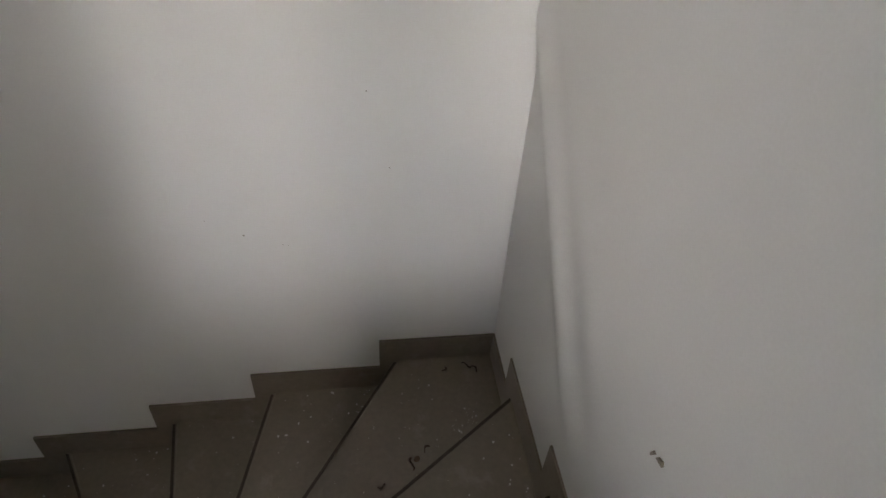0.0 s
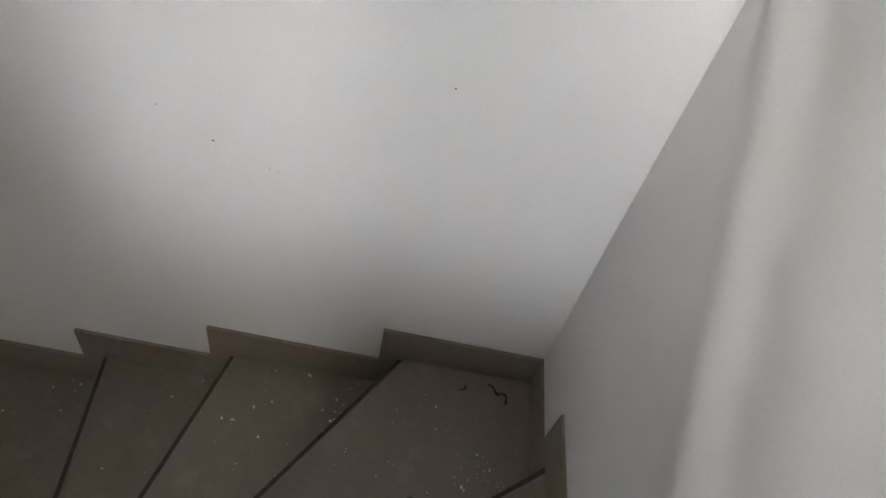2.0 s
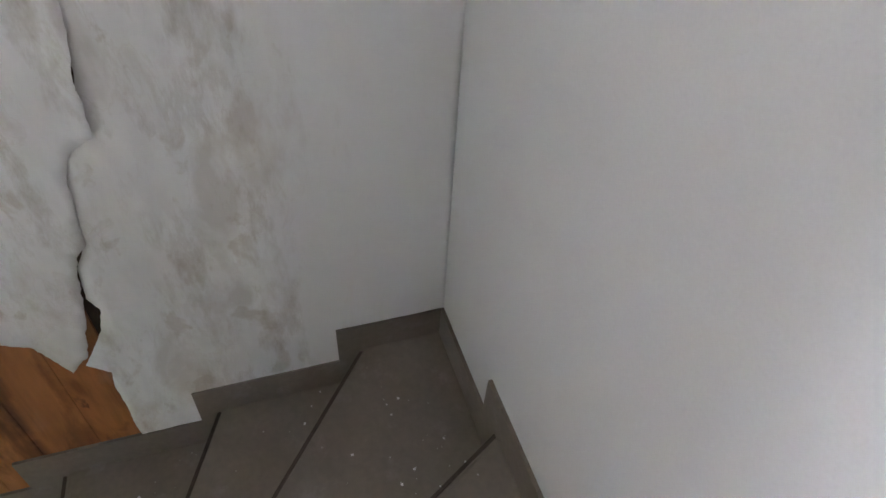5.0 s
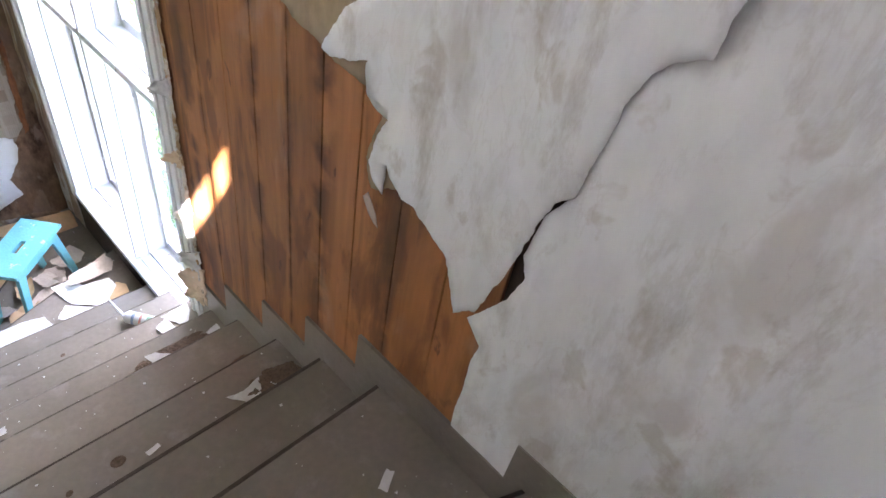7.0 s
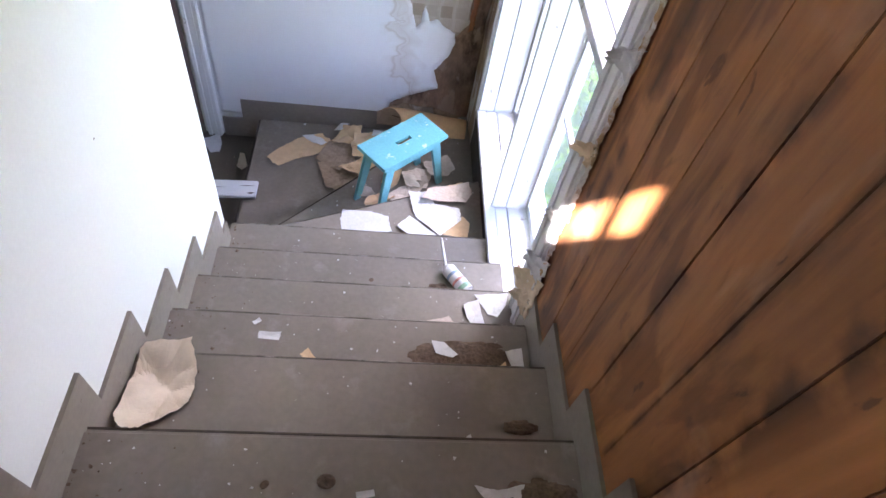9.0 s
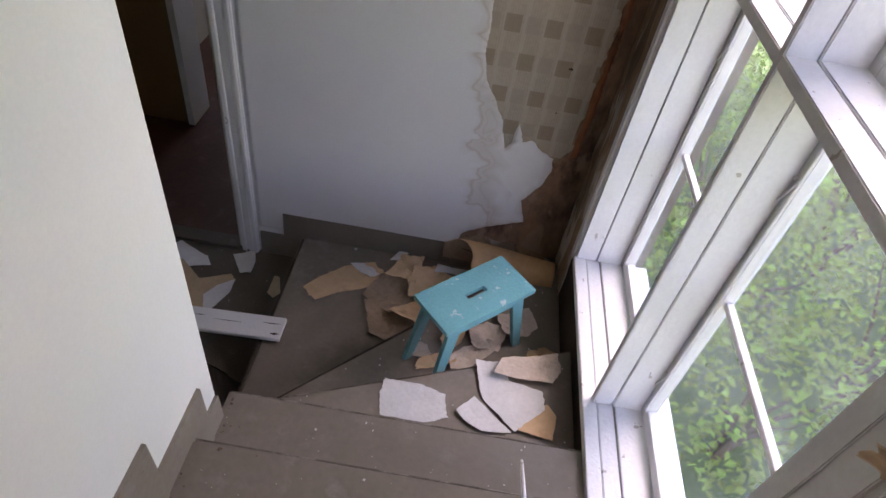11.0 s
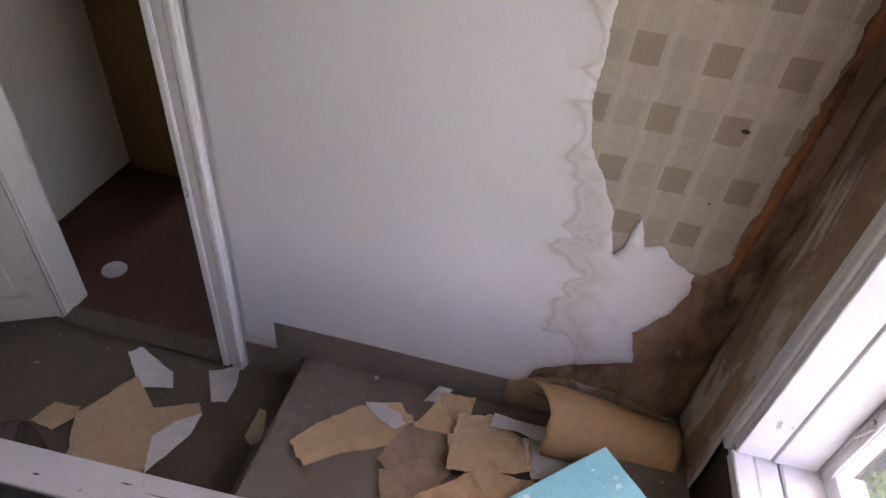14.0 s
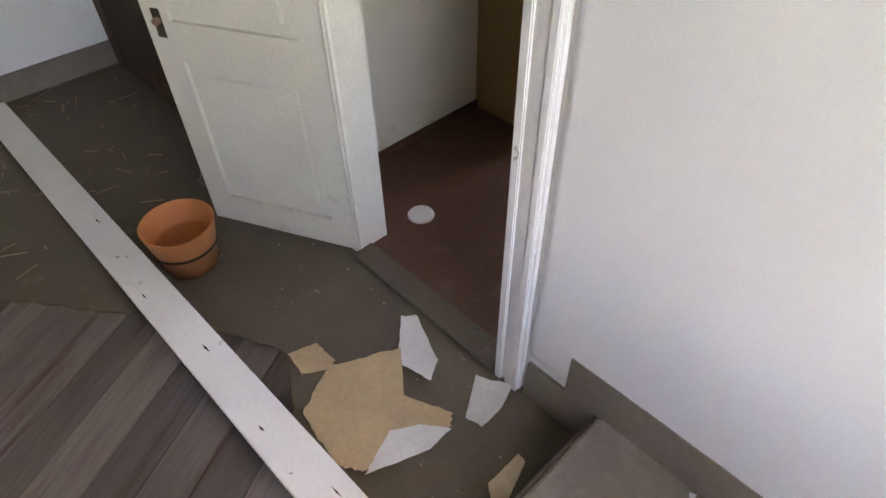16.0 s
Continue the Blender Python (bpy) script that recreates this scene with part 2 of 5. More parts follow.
KRAFT = mat("yellowed_paper_backing", (0.60, 0.41, 0.25), 0.85, scale=5, amount=0.12, bump=0.06, fine=30, spec=0.15, dirt=(0.40, 0.25, 0.14), dirt_scale=5, dirt_at=0.58, dirt_soft=0.15, island=0.14)
HALL = mat("hall_floor_paint", (0.108, 0.087, 0.065), 0.6, scale=5, amount=0.2, bump=0.2, fine=80, dirt=(0.2, 0.175, 0.15), dirt_scale=8, dirt_at=0.6, dirt_soft=0.2)
OLDWOOD = mat("weathered_boards", (0.125, 0.105, 0.094), 0.85, scale=1.0, amount=0.3, bump=0.4, fine=4, dirt=(0.055, 0.03, 0.022), dirt_scale=0.55, dirt_at=0.55, dirt_soft=0.14, island=0.4)
for nd in OLDWOOD.node_tree.nodes:
    if nd.type == "MAPPING":
        nd.vector_type = "TEXTURE"
        nd.inputs["Rotation"].default_value = (0, 0, radians(28))
        nd.inputs["Scale"].default_value = (0.045, 0.7, 0.045)
RED = mat("red_brown_floor", (0.098, 0.043, 0.029), 0.5, scale=4, amount=0.25, bump=0.12, fine=40, dirt=(0.15, 0.095, 0.07), dirt_scale=6, dirt_at=0.56, dirt_soft=0.2)
DOORP = mat("old_door_paint", (0.62, 0.60, 0.525), 0.55, scale=4, amount=0.08, bump=0.12, fine=80, dirt=(0.42, 0.38, 0.32), dirt_scale=7, dirt_at=0.64, dirt_soft=0.12)
TERRA = mat("orange_plastic", (0.48, 0.17, 0.06), 0.4, scale=8, amount=0.12, bump=0.05, fine=60)
DARK = mat("dark_old_timber", (0.06, 0.038, 0.026), 0.8, scale=6, amount=0.4, bump=0.4, fine=40)
MUSTARD = mat("ochre_wall", (0.24, 0.145, 0.06), 0.8, scale=3, amount=0.15, bump=0.1, fine=60)
PLASTER = mat("outer_wall_paint", (0.55, 0.53, 0.48), 0.8, scale=3, amount=0.1)
GRASS = mat("ground_grass", (0.06, 0.11, 0.03), 0.9, scale=3, amount=0.4, fine=30)
LEAF = mat("leaf_green", (0.215, 0.30, 0.05), 0.5, scale=3, amount=0.35, bump=0.0, fine=12)
BARK = mat("bark", (0.10, 0.07, 0.05), 0.9, scale=12, amount=0.4, bump=0.4)
GLASS = bpy.data.materials.new("window_glass")
GLASS.use_nodes = True
gb = GLASS.node_tree.nodes["Principled BSDF"]
gb.inputs["Transmission Weight"].default_value, gb.inputs["Roughness"].default_value, gb.inputs["IOR"].default_value = 1.0, 0.0, 1.05
nt = GLASS.node_tree
film = nt.nodes.new("ShaderNodeTexNoise")
film.inputs["Scale"].default_value, film.inputs["Detail"].default_value, film.inputs["Roughness"].default_value = 3.0, 6, 0.6
tcg = nt.nodes.new("ShaderNodeTexCoord")
nt.links.new(tcg.outputs["Object"], film.inputs["Vector"])
rng = nt.nodes.new("ShaderNodeMapRange")
for k, v in (("From Min", 0.3), ("From Max", 0.75), ("To Min", 0.008), ("To Max", 0.085)):
    rng.inputs[k].default_value = v
nt.links.new(film.outputs["Fac"], rng.inputs["Value"])
dust = nt.nodes.new("ShaderNodeBsdfTranslucent")
dust.inputs["Color"].default_value = (0.80, 0.82, 0.80, 1)
mg = nt.nodes.new("ShaderNodeMixShader")
nt.links.new(rng.outputs[0], mg.inputs[0])
nt.links.new(gb.outputs[0], mg.inputs[1])
nt.links.new(dust.outputs[0], mg.inputs[2])
nt.links.new(mg.outputs[0], nt.nodes["Material Output"].inputs["Surface"])


# mesh helpers
def box(bm, x0, x1, y0, y1, z0, z1, m=None):
    vs = [bm.verts.new((x, y, z)) for x in (x0, x1) for y in (y0, y1) for z in (z0, z1)]
    if m is not None:
        for v in vs:
            v.co = m @ v.co
    for f in ((0, 1, 3, 2), (4, 6, 7, 5), (0, 4, 5, 1), (2, 3, 7, 6), (0, 2, 6, 4), (1, 5, 7, 3)):
        bm.faces.new([vs[i] for i in f])
    return vs


def prism(bm, poly, z0, z1, m=None):
    lo = [bm.verts.new((x, y, z0)) for x, y in poly]
    hi = [bm.verts.new((x, y, z1)) for x, y in poly]
    if m is not None:
        for v in lo + hi:
            v.co = m @ v.co
    bm.faces.new(lo[::-1])
    bm.faces.new(hi)
    for i in range(len(poly)):
        j = (i + 1) % len(poly)
        bm.faces.new((lo[i], lo[j], hi[j], hi[i]))


def link(name, bm, material, parent=None, label="", smooth=False, bevel=0.0):
    bmesh.ops.recalc_face_normals(bm, faces=bm.faces)
    if bevel:
        bmesh.ops.bevel(bm, geom=list(bm.edges), offset=bevel, segments=2, affect="EDGES", clamp_overlap=True)
    me = bpy.data.meshes.new(name)
    bm.to_mesh(me)
    bm.free()
    if smooth:
        for p in me.polygons:
            p.use_smooth = True
    me.materials.append(material)
    ob = new(name, me)
    ob.parent = parent
    if label:
        ob["label"] = label
    return ob


def part(name, bm, material, parent, label="", smooth=False, bevel=0.0):
    return link(name, bm, material, parent, label, smooth, bevel)


def one_box(name, dims, material, parent=None, label="", bevel=0.0, m=None):
    bm = bmesh.new()
    box(bm, *dims, m)
    return link(name, bm, material, parent, label, False, bevel)


def thing(name, label, category, group="", kind="", at=(0, 0, 0), rz=0.0):
    ob = new(name)
    ob.matrix_world = pose(*at, 0, 0, rz)
    return tagged(ob, label, category, group, kind)


# large structure
R = 0.17
XB, YD, TOP = -2.51, 4.66, 5.75
NT = 0.15
XI0, XI1 = -1.40, -1.305
YI0, YI1 = 1.30, 3.22
WIN = (2.73, 4.29, 0.72, 2.75)


def wall(name, boxes, material, label):
    bm = bmesh.new()
    for b in boxes:
        box(bm, *b)
    return tagged(link(name, bm, material), label, "wall", kind="structure")


# Unseen slot with a bar, added to throw the sun patch onto the boards.
SUN_SLOT = (-2.13, -1.68, 5.19, 5.61)
wall("wall_south", [(XB - 0.2, SUN_SLOT[0], -0.2, 0, -0.6, TOP), (SUN_SLOT[1], 0.3, -0.2, 0, -0.6, TOP), (SUN_SLOT[0], SUN_SLOT[1], -0.2, 0, -0.6, SUN_SLOT[2]), (SUN_SLOT[0], SUN_SLOT[1], -0.2, 0, SUN_SLOT[3], TOP), (-1.87, -1.845, -0.12, -0.1, SUN_SLOT[2], SUN_SLOT[3])], WHITE, "white papered stairwell wall above winder steps")
wall("wall_west", [(XB - 0.2, XB, 0, 4.66, 3.0, TOP), (XB - 0.2, XB, 0, 1.6, -0.6, 3.0)], WHITE, "white papered stairwell wall with bulging paper")
y0, y1, z0, z1 = WIN
# Opening at z 4.95 to 5.6 is added, unseen, for the upper fill lamp.
wall("wall_east", [(0.012, 0.3, 0, y0, -0.6, TOP), (0.012, 0.3, y1, YD, -0.6, 4.95), (0.012, 0.3, 3.98, YD, 5.6, TOP), (0.012, 0.3, 4.62, YD, 4.95, 5.6), (0.012, 0.3, y0, y1, -0.6, z0 - 0.045), (0.012, 0.3, y0, y1, z1, 4.95), (0.012, 0.3, y0, 3.98, 4.95, TOP)], DARK, "timber wall under torn wallpaper beside the stair")
DX0, DX1, DTOP = -2.59, -1.805, 2.05
# Opening at x -4.5 to -4.0 is added for the hall fill lamp.
wall("wall_north", [(DX1, 0.3, YD, YD + NT, -0.6, 3.15), (-5.4, -4.5, YD, YD + NT, -0.6, 3.15), (-4.0, DX0, YD, YD + NT, -0.6, 3.15), (-4.5, -4.0, YD, YD + NT, -0.6, 1.7), (-4.5, -4.0, YD, YD + NT, 2.0, 3.15), (DX0, DX1, YD, YD + NT, DTOP, 3.15),
                    (-1.52, 0.3, YD, YD + NT, 3.15, TOP), (XB - 0.2, -2.38, YD, YD + NT, 3.15, TOP), (-2.38, -1.52, YD, YD + NT, 3.15, 4.4), (-2.38, -1.52, YD, YD + NT, 5.3, TOP)], WHITE, "white papered wall at the foot of the stair")
# Opening at y 1.75 to 2.75 is added to let the upper fill through.
wall("wall_inner", [(XI0, XI1, YI0, YI1, -0.2, 4.5), (XI0, XI1, YI0, 1.75, 4.5, TOP), (XI0, XI1, 2.75, YD, 4.5, TOP), (XI0, XI1, 1.75, 2.75, 5.6, TOP), (XI0, XI1, YI1, YD, 3.15, 4.5)], COVE, "smooth white partition wall between stair flights")
wall("wall_hall_west", [(-5.4, -4.83, 1.4, YD, -0.1, 3.15)], WHITE, "pale hall wall with grey skirting")
wall("wall_hall_south", [(-5.4, XI0, 1.4, 1.6, -0.6, 3.15)], WHITE, "plain hall wall under the upper flight")
wall("wall_room_west", [(-3.2, -3.0, YD + NT, 8.2, -0.1, 2.9)], DOORP, "pale wall of the room behind the door")
wall("wall_room_north", [(-3.2, -2.58, 5.785, 6.0, -0.1, 2.9), (-1.6, -0.6, 5.785, 6.0, -0.1, 2.9), (-2.58, -1.6, 5.785, 6.0, 2.1, 2.9)], MUSTARD, "ochre wall of the room behind the door")
# Unseen end wall, added to shut out sky light; its window is made up.
wall("wall_added_back", [(-3.2, -2.55, 8.2, 8.4, -0.1, 2.9), (-1.65, -0.6, 8.2, 8.4, -0.1, 2.9), (-2.55, -1.65, 8.2, 8.4, -0.1, 1.1), (-2.55, -1.65, 8.2, 8.4, 2.3, 2.9)], DOORP, "unseen end wall added to close the farthest room")
wall("wall_room_east", [(-0.8, -0.6, YD + NT, 8.2, -0.1, 2.9)], DOORP, "plain side wall of the back room")
bm = bmesh.new()
box(bm, XB - 0.2, 0.3, -0.2, YD + NT, TOP, TOP + 0.2)
box(bm, -5.4, XI0, 1.4, YD, 3.15, 3.30)
box(bm, -3.2, -0.6, YD + NT, 8.2, 2.9, 3.05)
tagged(link("ceiling", bm, WHITE), "plain white ceiling above stair and hall", "ceiling", kind="structure")
tagged(one_box("floor_upper", (XB, XI0, 2.06, YD, 3.30, 23 * R), STEP), "brown painted upper landing floor", "floor", kind="structure")
tagged(one_box("floor_hall", (-5.2, -1.488, 1.6, YD + 0.06, -0.12, -0.03), DARK), "dark subfloor under the hall boards", "floor", kind="structure")
tagged(one_box("floor_room", (-3.0, -0.8, YD + 0.06, 8.2, -0.1, -0.005), RED), "worn red-brown painted floor of the back room", "floor", kind="structure")
tagged(one_box("floor_understair", (-1.7, 0.0, 0.0, YD, -0.6, -0.25), DARK), "dark floor below the stair", "floor", kind="structure")

# stair: nosing lines from the outer wall to the inner wall, lowest step first
NOSE = [((-1.43, YD), (-1.43, 3.30)), ((-0.07, YD), (-1.42, 3.31)), ((0, 3.895), (-1.40, 3.33))]
NOSE += [((0, y), (XI1, y)) for y in (3.32, 3.04, 2.77, 2.51, 2.255, 1.95, 1.665, 1.37)]
NOSE += [((0, 0.81), (-1.29, 1.315)), ((0, 0.285), (-1.28, 1.30)), ((-0.54, 0), (-1.25, 1.285)), ((-1.06, 0), (-1.27, 1.28)), ((-1.525, 0), (-1.285, 1.275)),
         ((-2.085, 0), (-1.30, 1.265)), ((XB, 0.37), (-1.33, 1.25)), ((XB, 0.866), (-1.36, 1.23)), ((XB, 1.24), (XI0, 1.24)), ((XB, 1.52), (XI0, 1.52)), ((XB, 1.80), (XI0, 1.80)), ((XB, 2.08), (XI0, 2.08))]
CORNER = {1: (0, YD), 12: (0, 0), 16: (XB, 0)}
stair = thing("staircase", "winding wooden stair painted worn grey-brown, littered with scraps", "stairs", kind="structure")
for k in range(len(NOSE) - 1):
    (o0, i0), (o1, i1) = NOSE[k], NOSE[k + 1]
    o0, i0, o1, i1 = (Vector(v) for v in (o0, i0, o1, i1))
    z = (k + 1) * R
    poly = [o0, i0, i1, o1]
    if k in CORNER:
        poly.append(Vector(CORNER[k]))
    if 3 <= k <= 9:
        poly = [Vector((p.x, p.y - (0.05 if p in (i1, o1) else 0))) for p in poly]
    bm = bmesh.new()
    prism(bm, [(p.x, p.y) for p in poly], z - 0.038, z)
    bmesh.ops.bevel(bm, geom=[e for e in bm.edges if abs((e.verts[0].co - e.verts[1].co).z) < 0.01 and min((e.verts[0].co.xy - o0).length, (e.verts[0].co.xy - i0).length) < 0.01 and min((e.verts[1].co.xy - o0).length, (e.verts[1].co.xy - i0).length) < 0.01], offset=0.011, segments=3, affect="EDGES")
    part("tread", bm, STEP, stair)
    side = (o0 - i0).normalized()
    back = Vector((-side.y, side.x))
    if back.dot((o1 + i1) / 2 - (o0 + i0) / 2) < 0:
        back = -back
    a, b = o0 + back * 0.03, i0 + back * 0.03
    bm = bmesh.new()
    prism(bm, [tuple(a), tuple(b), tuple(b + back * 0.02), tuple(a + back * 0.02)], z - R - (0.01 if k else 0.3), z - 0.03)
    part("riser", bm, STEP, stair)
    # Thin strip ahead of the tread draws the shadow line along its edge.
    c, d = o0 - back * 0.0015, i0 - back * 0.0015
    bm = bmesh.new()
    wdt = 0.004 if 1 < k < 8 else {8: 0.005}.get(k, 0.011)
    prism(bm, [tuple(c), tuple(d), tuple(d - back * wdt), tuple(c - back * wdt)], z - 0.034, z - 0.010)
    part("edge_shade", bm, SCUFF_SHADE if 1 < k < 8 else NOSE_SHADE, stair, "scuffed tread edge with its shade painted in" if 1 < k < 8 else "dark strip for the shade below the tread edge")


def skirt(a, b, n, z_low, z_top):
    """A length of stair skirting on a wall from a to b in plan; n points into the stair."""
    a, b, n = Vector(a), Vector(b), Vector(n)
    bm = bmesh.new()
    t = 0.019
    prism(bm, [tuple(a), tuple(b), tuple(b + n * t), tuple(a + n * t)], z_low, z_top)
    along = (b - a).normalized()
    for v in bm.verts:
        if v.co.z > z_top - 0.001 and (v.co.xy - a).dot(n) > 0.5 * t:
            v.co.xy -= n * 0.007
    for f in (0.35, 0.8):
        at = a.lerp(b, f) + n * t
        prism(bm, [tuple(at), tuple(at + along * 0.007), tuple(at + along * 0.007 + n * 0.0012), tuple(at + n * 0.0012)], z_top - 0.05, z_top - 0.044)
    return part("skirting", bm, STEP, stair)


HS = 0.127
# outer skirting: step number, start, end along each wall
for k, x0, x1 in [(13, -0.44, 0.0), (14, -0.978, -0.44), (15, -1.44, -0.978), (16, -2.0, -1.44), (17, XB, -2.0)]:
    skirt((x0, 0), (x1, 0), (0, 1), (k - 1) * R - 0.05, k * R + HS)
for k, ya, yb in [(13, 0.0, 0.385), (12, 0.385, 0.887), (11, 0.887, 1.49), (10, 1.49, 1.765), (9, 1.765, 2.05), (8, 2.05, 2.35), (7, 2.35, 2.60)]:
    skirt((0, ya), (0, yb), (-1, 0), (k - 1) * R - 0.05, k * R + HS)
for k, ya, yb in [(18, 0.28, 0.767), (17, 0.0, 0.28), (19, 0.767, 1.16), (20, 1.16, 1.44), (21, 1.44, 1.72), (22, 1.72, 2.0)]:
    skirt((XB, ya), (XB, yb), (1, 0), (k - 1) * R - 0.05, k * R + HS)
for k, ya, yb in [(4, 3.135, 3.22), (6, 2.59, 2.862), (7, 2.318, 2.59), (8, 2.04, 2.318), (9, 1.76, 2.04), (10, 1.47, 1.76), (11, 1.32, 1.47)]:
    if yb > ya:
        skirt((XI1, ya), (XI1, yb), (1, 0), (k - 1) * R - 0.05, k * R + HS)
skirt((XI1, 2.862), (XI1, 3.135), (1, 0), 4 * R - 0.05, 5 * R + HS)
for k, xa, xb in [(0, -1.69, -1.55), (1, -1.55, 0.0)]:
    skirt((xa, YD), (xb, YD), (0, -1), max(k - 1, 0) * R - 0.01, k * R + 0.157)


# torn wallpaper and bare boards
def lerp_at(points, v):
    if v <= points[0][0]:
        return points[0][1]
    for (a, p), (b, q) in zip(points, points[1:]):
        if v <= b:
            return p + (q - p) * (v - a) / (b - a)
    return points[-1][1]


def ragged(v, seed, amp):
    """Small jagged offset along a torn edge."""
    return amp * (noise.noise((v * 9, seed, 0)) + 0.6 * noise.noise((v * 31, seed, 4)) + 0.35 * noise.noise((v * 83, seed, 9)))


def sheet(name, material, parent, label, z0, z1, left, right, place, lift=0.0, cols=14, dz=0.02, thick=0.0012, seed=0, jag=0.012, relief=0.0):
    """A paper skin between two edges; left and right give the edge at each height, place maps (along, out, z) into the room."""
    bm = bmesh.new()
    rows = []
    n = max(2, int((z1 - z0) / dz))
    for i in range(n + 1):
        z = z0 + (z1 - z0) * i / n
        a, b = left(z), right(z) + ragged(z, seed, jag)
        row = []
        for j in range(cols + 1):
            u = j / cols
            s = a + (b - a) * u
            d = abs(b - s)
            out = lift * math.exp(-d / 0.05) * (0.5 + 0.8 * abs(noise.noise((z * 5, seed, 2))))
            out += relief * (noise.noise((s * 5, z * 2.2, seed)) + 0.5 * noise.noise((s * 14, z * 6, seed + 3)))
            row.append(bm.verts.new(place(s, out, z)))
        rows.append(row)
    for p, q in zip(rows, rows[1:]):
        for j in range(cols):
            bm.faces.new((p[j], p[j + 1], q[j + 1], q[j]))
    ob = part(name, bm, material, parent, label, smooth=True)
    so = ob.modifiers.new("thickness", "SOLIDIFY")
    so.thickness, so.offset = thick, 0
    return ob


def torn_sheet(name, material, parent, label, outline, place, jag=0.006, lift=0.012, relief=0.004, cell=0.03, seed=0, thick=0.0012):
    """A paper skin inside a torn outline given as (along, height); its short edges are ragged and lift off the wall."""
    rim, torn = [], []
    for (sa, za), (sb, zb) in zip(outline, outline[1:] + outline[:1]):
        d = Vector((sb - sa, zb - za))
        n = max(1, round(d.length / 0.009)) if d.length < 0.5 else max(1, round(d.length / 0.06))
        side = Vector((-d.y, d.x)).normalized()
        for i in range(n):
            p = Vector((sa, za)) + d * (i / n)
            if d.length < 0.5:
                p += side * jag * (noise.noise((p.x * 16, p.y * 16, seed)) + 0.7 * noise.noise((p.x * 60, p.y * 60, seed + 5)))
            rim.append(p)
            if d.length < 0.5:
                torn.append(tuple(p))
    torn = np.array(torn)
    arr = np.array([tuple(p) for p in rim])
    lo, hi = arr.min(0), arr.max(0)
    gs, gz = np.meshgrid(np.arange(lo[0] + cell / 2, hi[0], cell), np.arange(lo[1] + cell / 2, hi[1], cell))
    grid = np.stack([gs.ravel(), gz.ravel()], 1)
    near = np.array([np.min(np.hypot(arr[:, 0] - g[0], arr[:, 1] - g[1])) for g in grid])
    grid = grid[near > 0.4 * cell]
    pts = rim + [Vector(g) for g in grid]
    m = len(rim)
    co, _, faces, *_ = geometry.delaunay_2d_cdt(pts, [(i, (i + 1) % m) for i in range(m)], [list(range(m))], 1, 1e-5)
    bm = bmesh.new()
    vs = []
    for p in co:
        d = float(np.min(np.hypot(torn[:, 0] - p.x, torn[:, 1] - p.y)))
        out = lift * math.exp(-d / 0.03) * max(0.0, 0.25 + 1.5 * noise.noise((p.x * 5, p.y * 5, seed + 2)))
        out += relief * (0.6 + noise.noise((p.x * 4, p.y * 1.8, seed)) + 0.5 * noise.noise((p.x * 13, p.y * 6, seed + 3)))
        vs.append(bm.verts.new(place(p.x, max(out, 0.0), p.y)))
    for f in faces:
        bm.faces.new([vs[i] for i in f])
    ob = part(name, bm, material, parent, label, smooth=True)
    so = ob.modifiers.new("thickness", "SOLIDIFY")
    so.thickness, so.offset = thick, 0
    return ob


wall_e, wall_n, wall_w, wall_s = (bpy.data.objects[n] for n in ("wall_east", "wall_north", "wall_west", "wall_south"))
CRACK = [(0.983, 2.878), (0.971, 2.96), (0.961, 3.07), (0.936, 3.14), (0.868, 3.19), (0.86, 3.30), (0.835, 3.47), (0.80, 4.2), (0.70, TOP)]
LOWER = [(0.0, 1.9), (1.085, 1.9), (1.087, 2.07), (1.084, 2.17), (1.088, 2.28), (1.078, 2.36), (1.128, 2.42), (1.10, 2.462), (1.044, 2.553), (1.021, 2.64), (1.037, 2.69), (1.026, 2.80), *CRACK, (0.0, TOP)]
UPPER = [(y - 0.005, z) for y, z in CRACK[::-1]] + [(1.007, 2.843), (1.033, 2.78), (1.043, 2.71), (1.065, 2.61), (1.108, 2.468), (1.168, 2.40), (1.205, 2.49), (1.233, 2.554), (1.283, 2.602), (1.33, 2.622), (1.38, 2.61), (1.432, 2.636), (1.452, 2.664), (1.456, 2.57), (1.488, 2.591), (1.514, 2.64), (1.492, 2.712),
        (1.46, 2.778), (1.505, 2.784), (1.539, 2.80), (1.545, 2.853), (1.54, 2.884), (1.589, 2.857), (1.657, 2.842), (1.684, 2.851), (1.649, 2.91), (1.618, 2.969), (1.551, 3.026), (1.50, 3.05), (1.50, 3.3), (1.60, TOP)]
BEIGE = [(1.40, 2.62), (1.50, 2.56), (1.528, 2.637), (1.502, 2.727), (1.478, 2.78), (1.555, 2.812), (1.628, 2.82), (1.70, 2.832), (1.735, 2.846), (1.832, 2.855), (1.886, 2.886), (2.0, 2.96), (2.2, 3.08), (2.45, 3.3), (2.58, 3.6), (2.58, TOP), (1.40, TOP)]
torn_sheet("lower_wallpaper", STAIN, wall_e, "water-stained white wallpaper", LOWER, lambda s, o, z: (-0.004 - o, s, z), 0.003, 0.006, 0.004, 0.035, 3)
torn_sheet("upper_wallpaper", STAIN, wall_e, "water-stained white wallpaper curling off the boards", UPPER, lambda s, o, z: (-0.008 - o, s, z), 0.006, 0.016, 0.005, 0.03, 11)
OLDBACK = mat("old_beige_wallpaper", (0.36, 0.27, 0.17), 0.85, scale=4, amount=0.22, bump=0.2, fine=50, stretch=(1, 1, 0.5), dirt=(0.2, 0.13, 0.07), dirt_scale=3, dirt_at=0.55, dirt_soft=0.25)
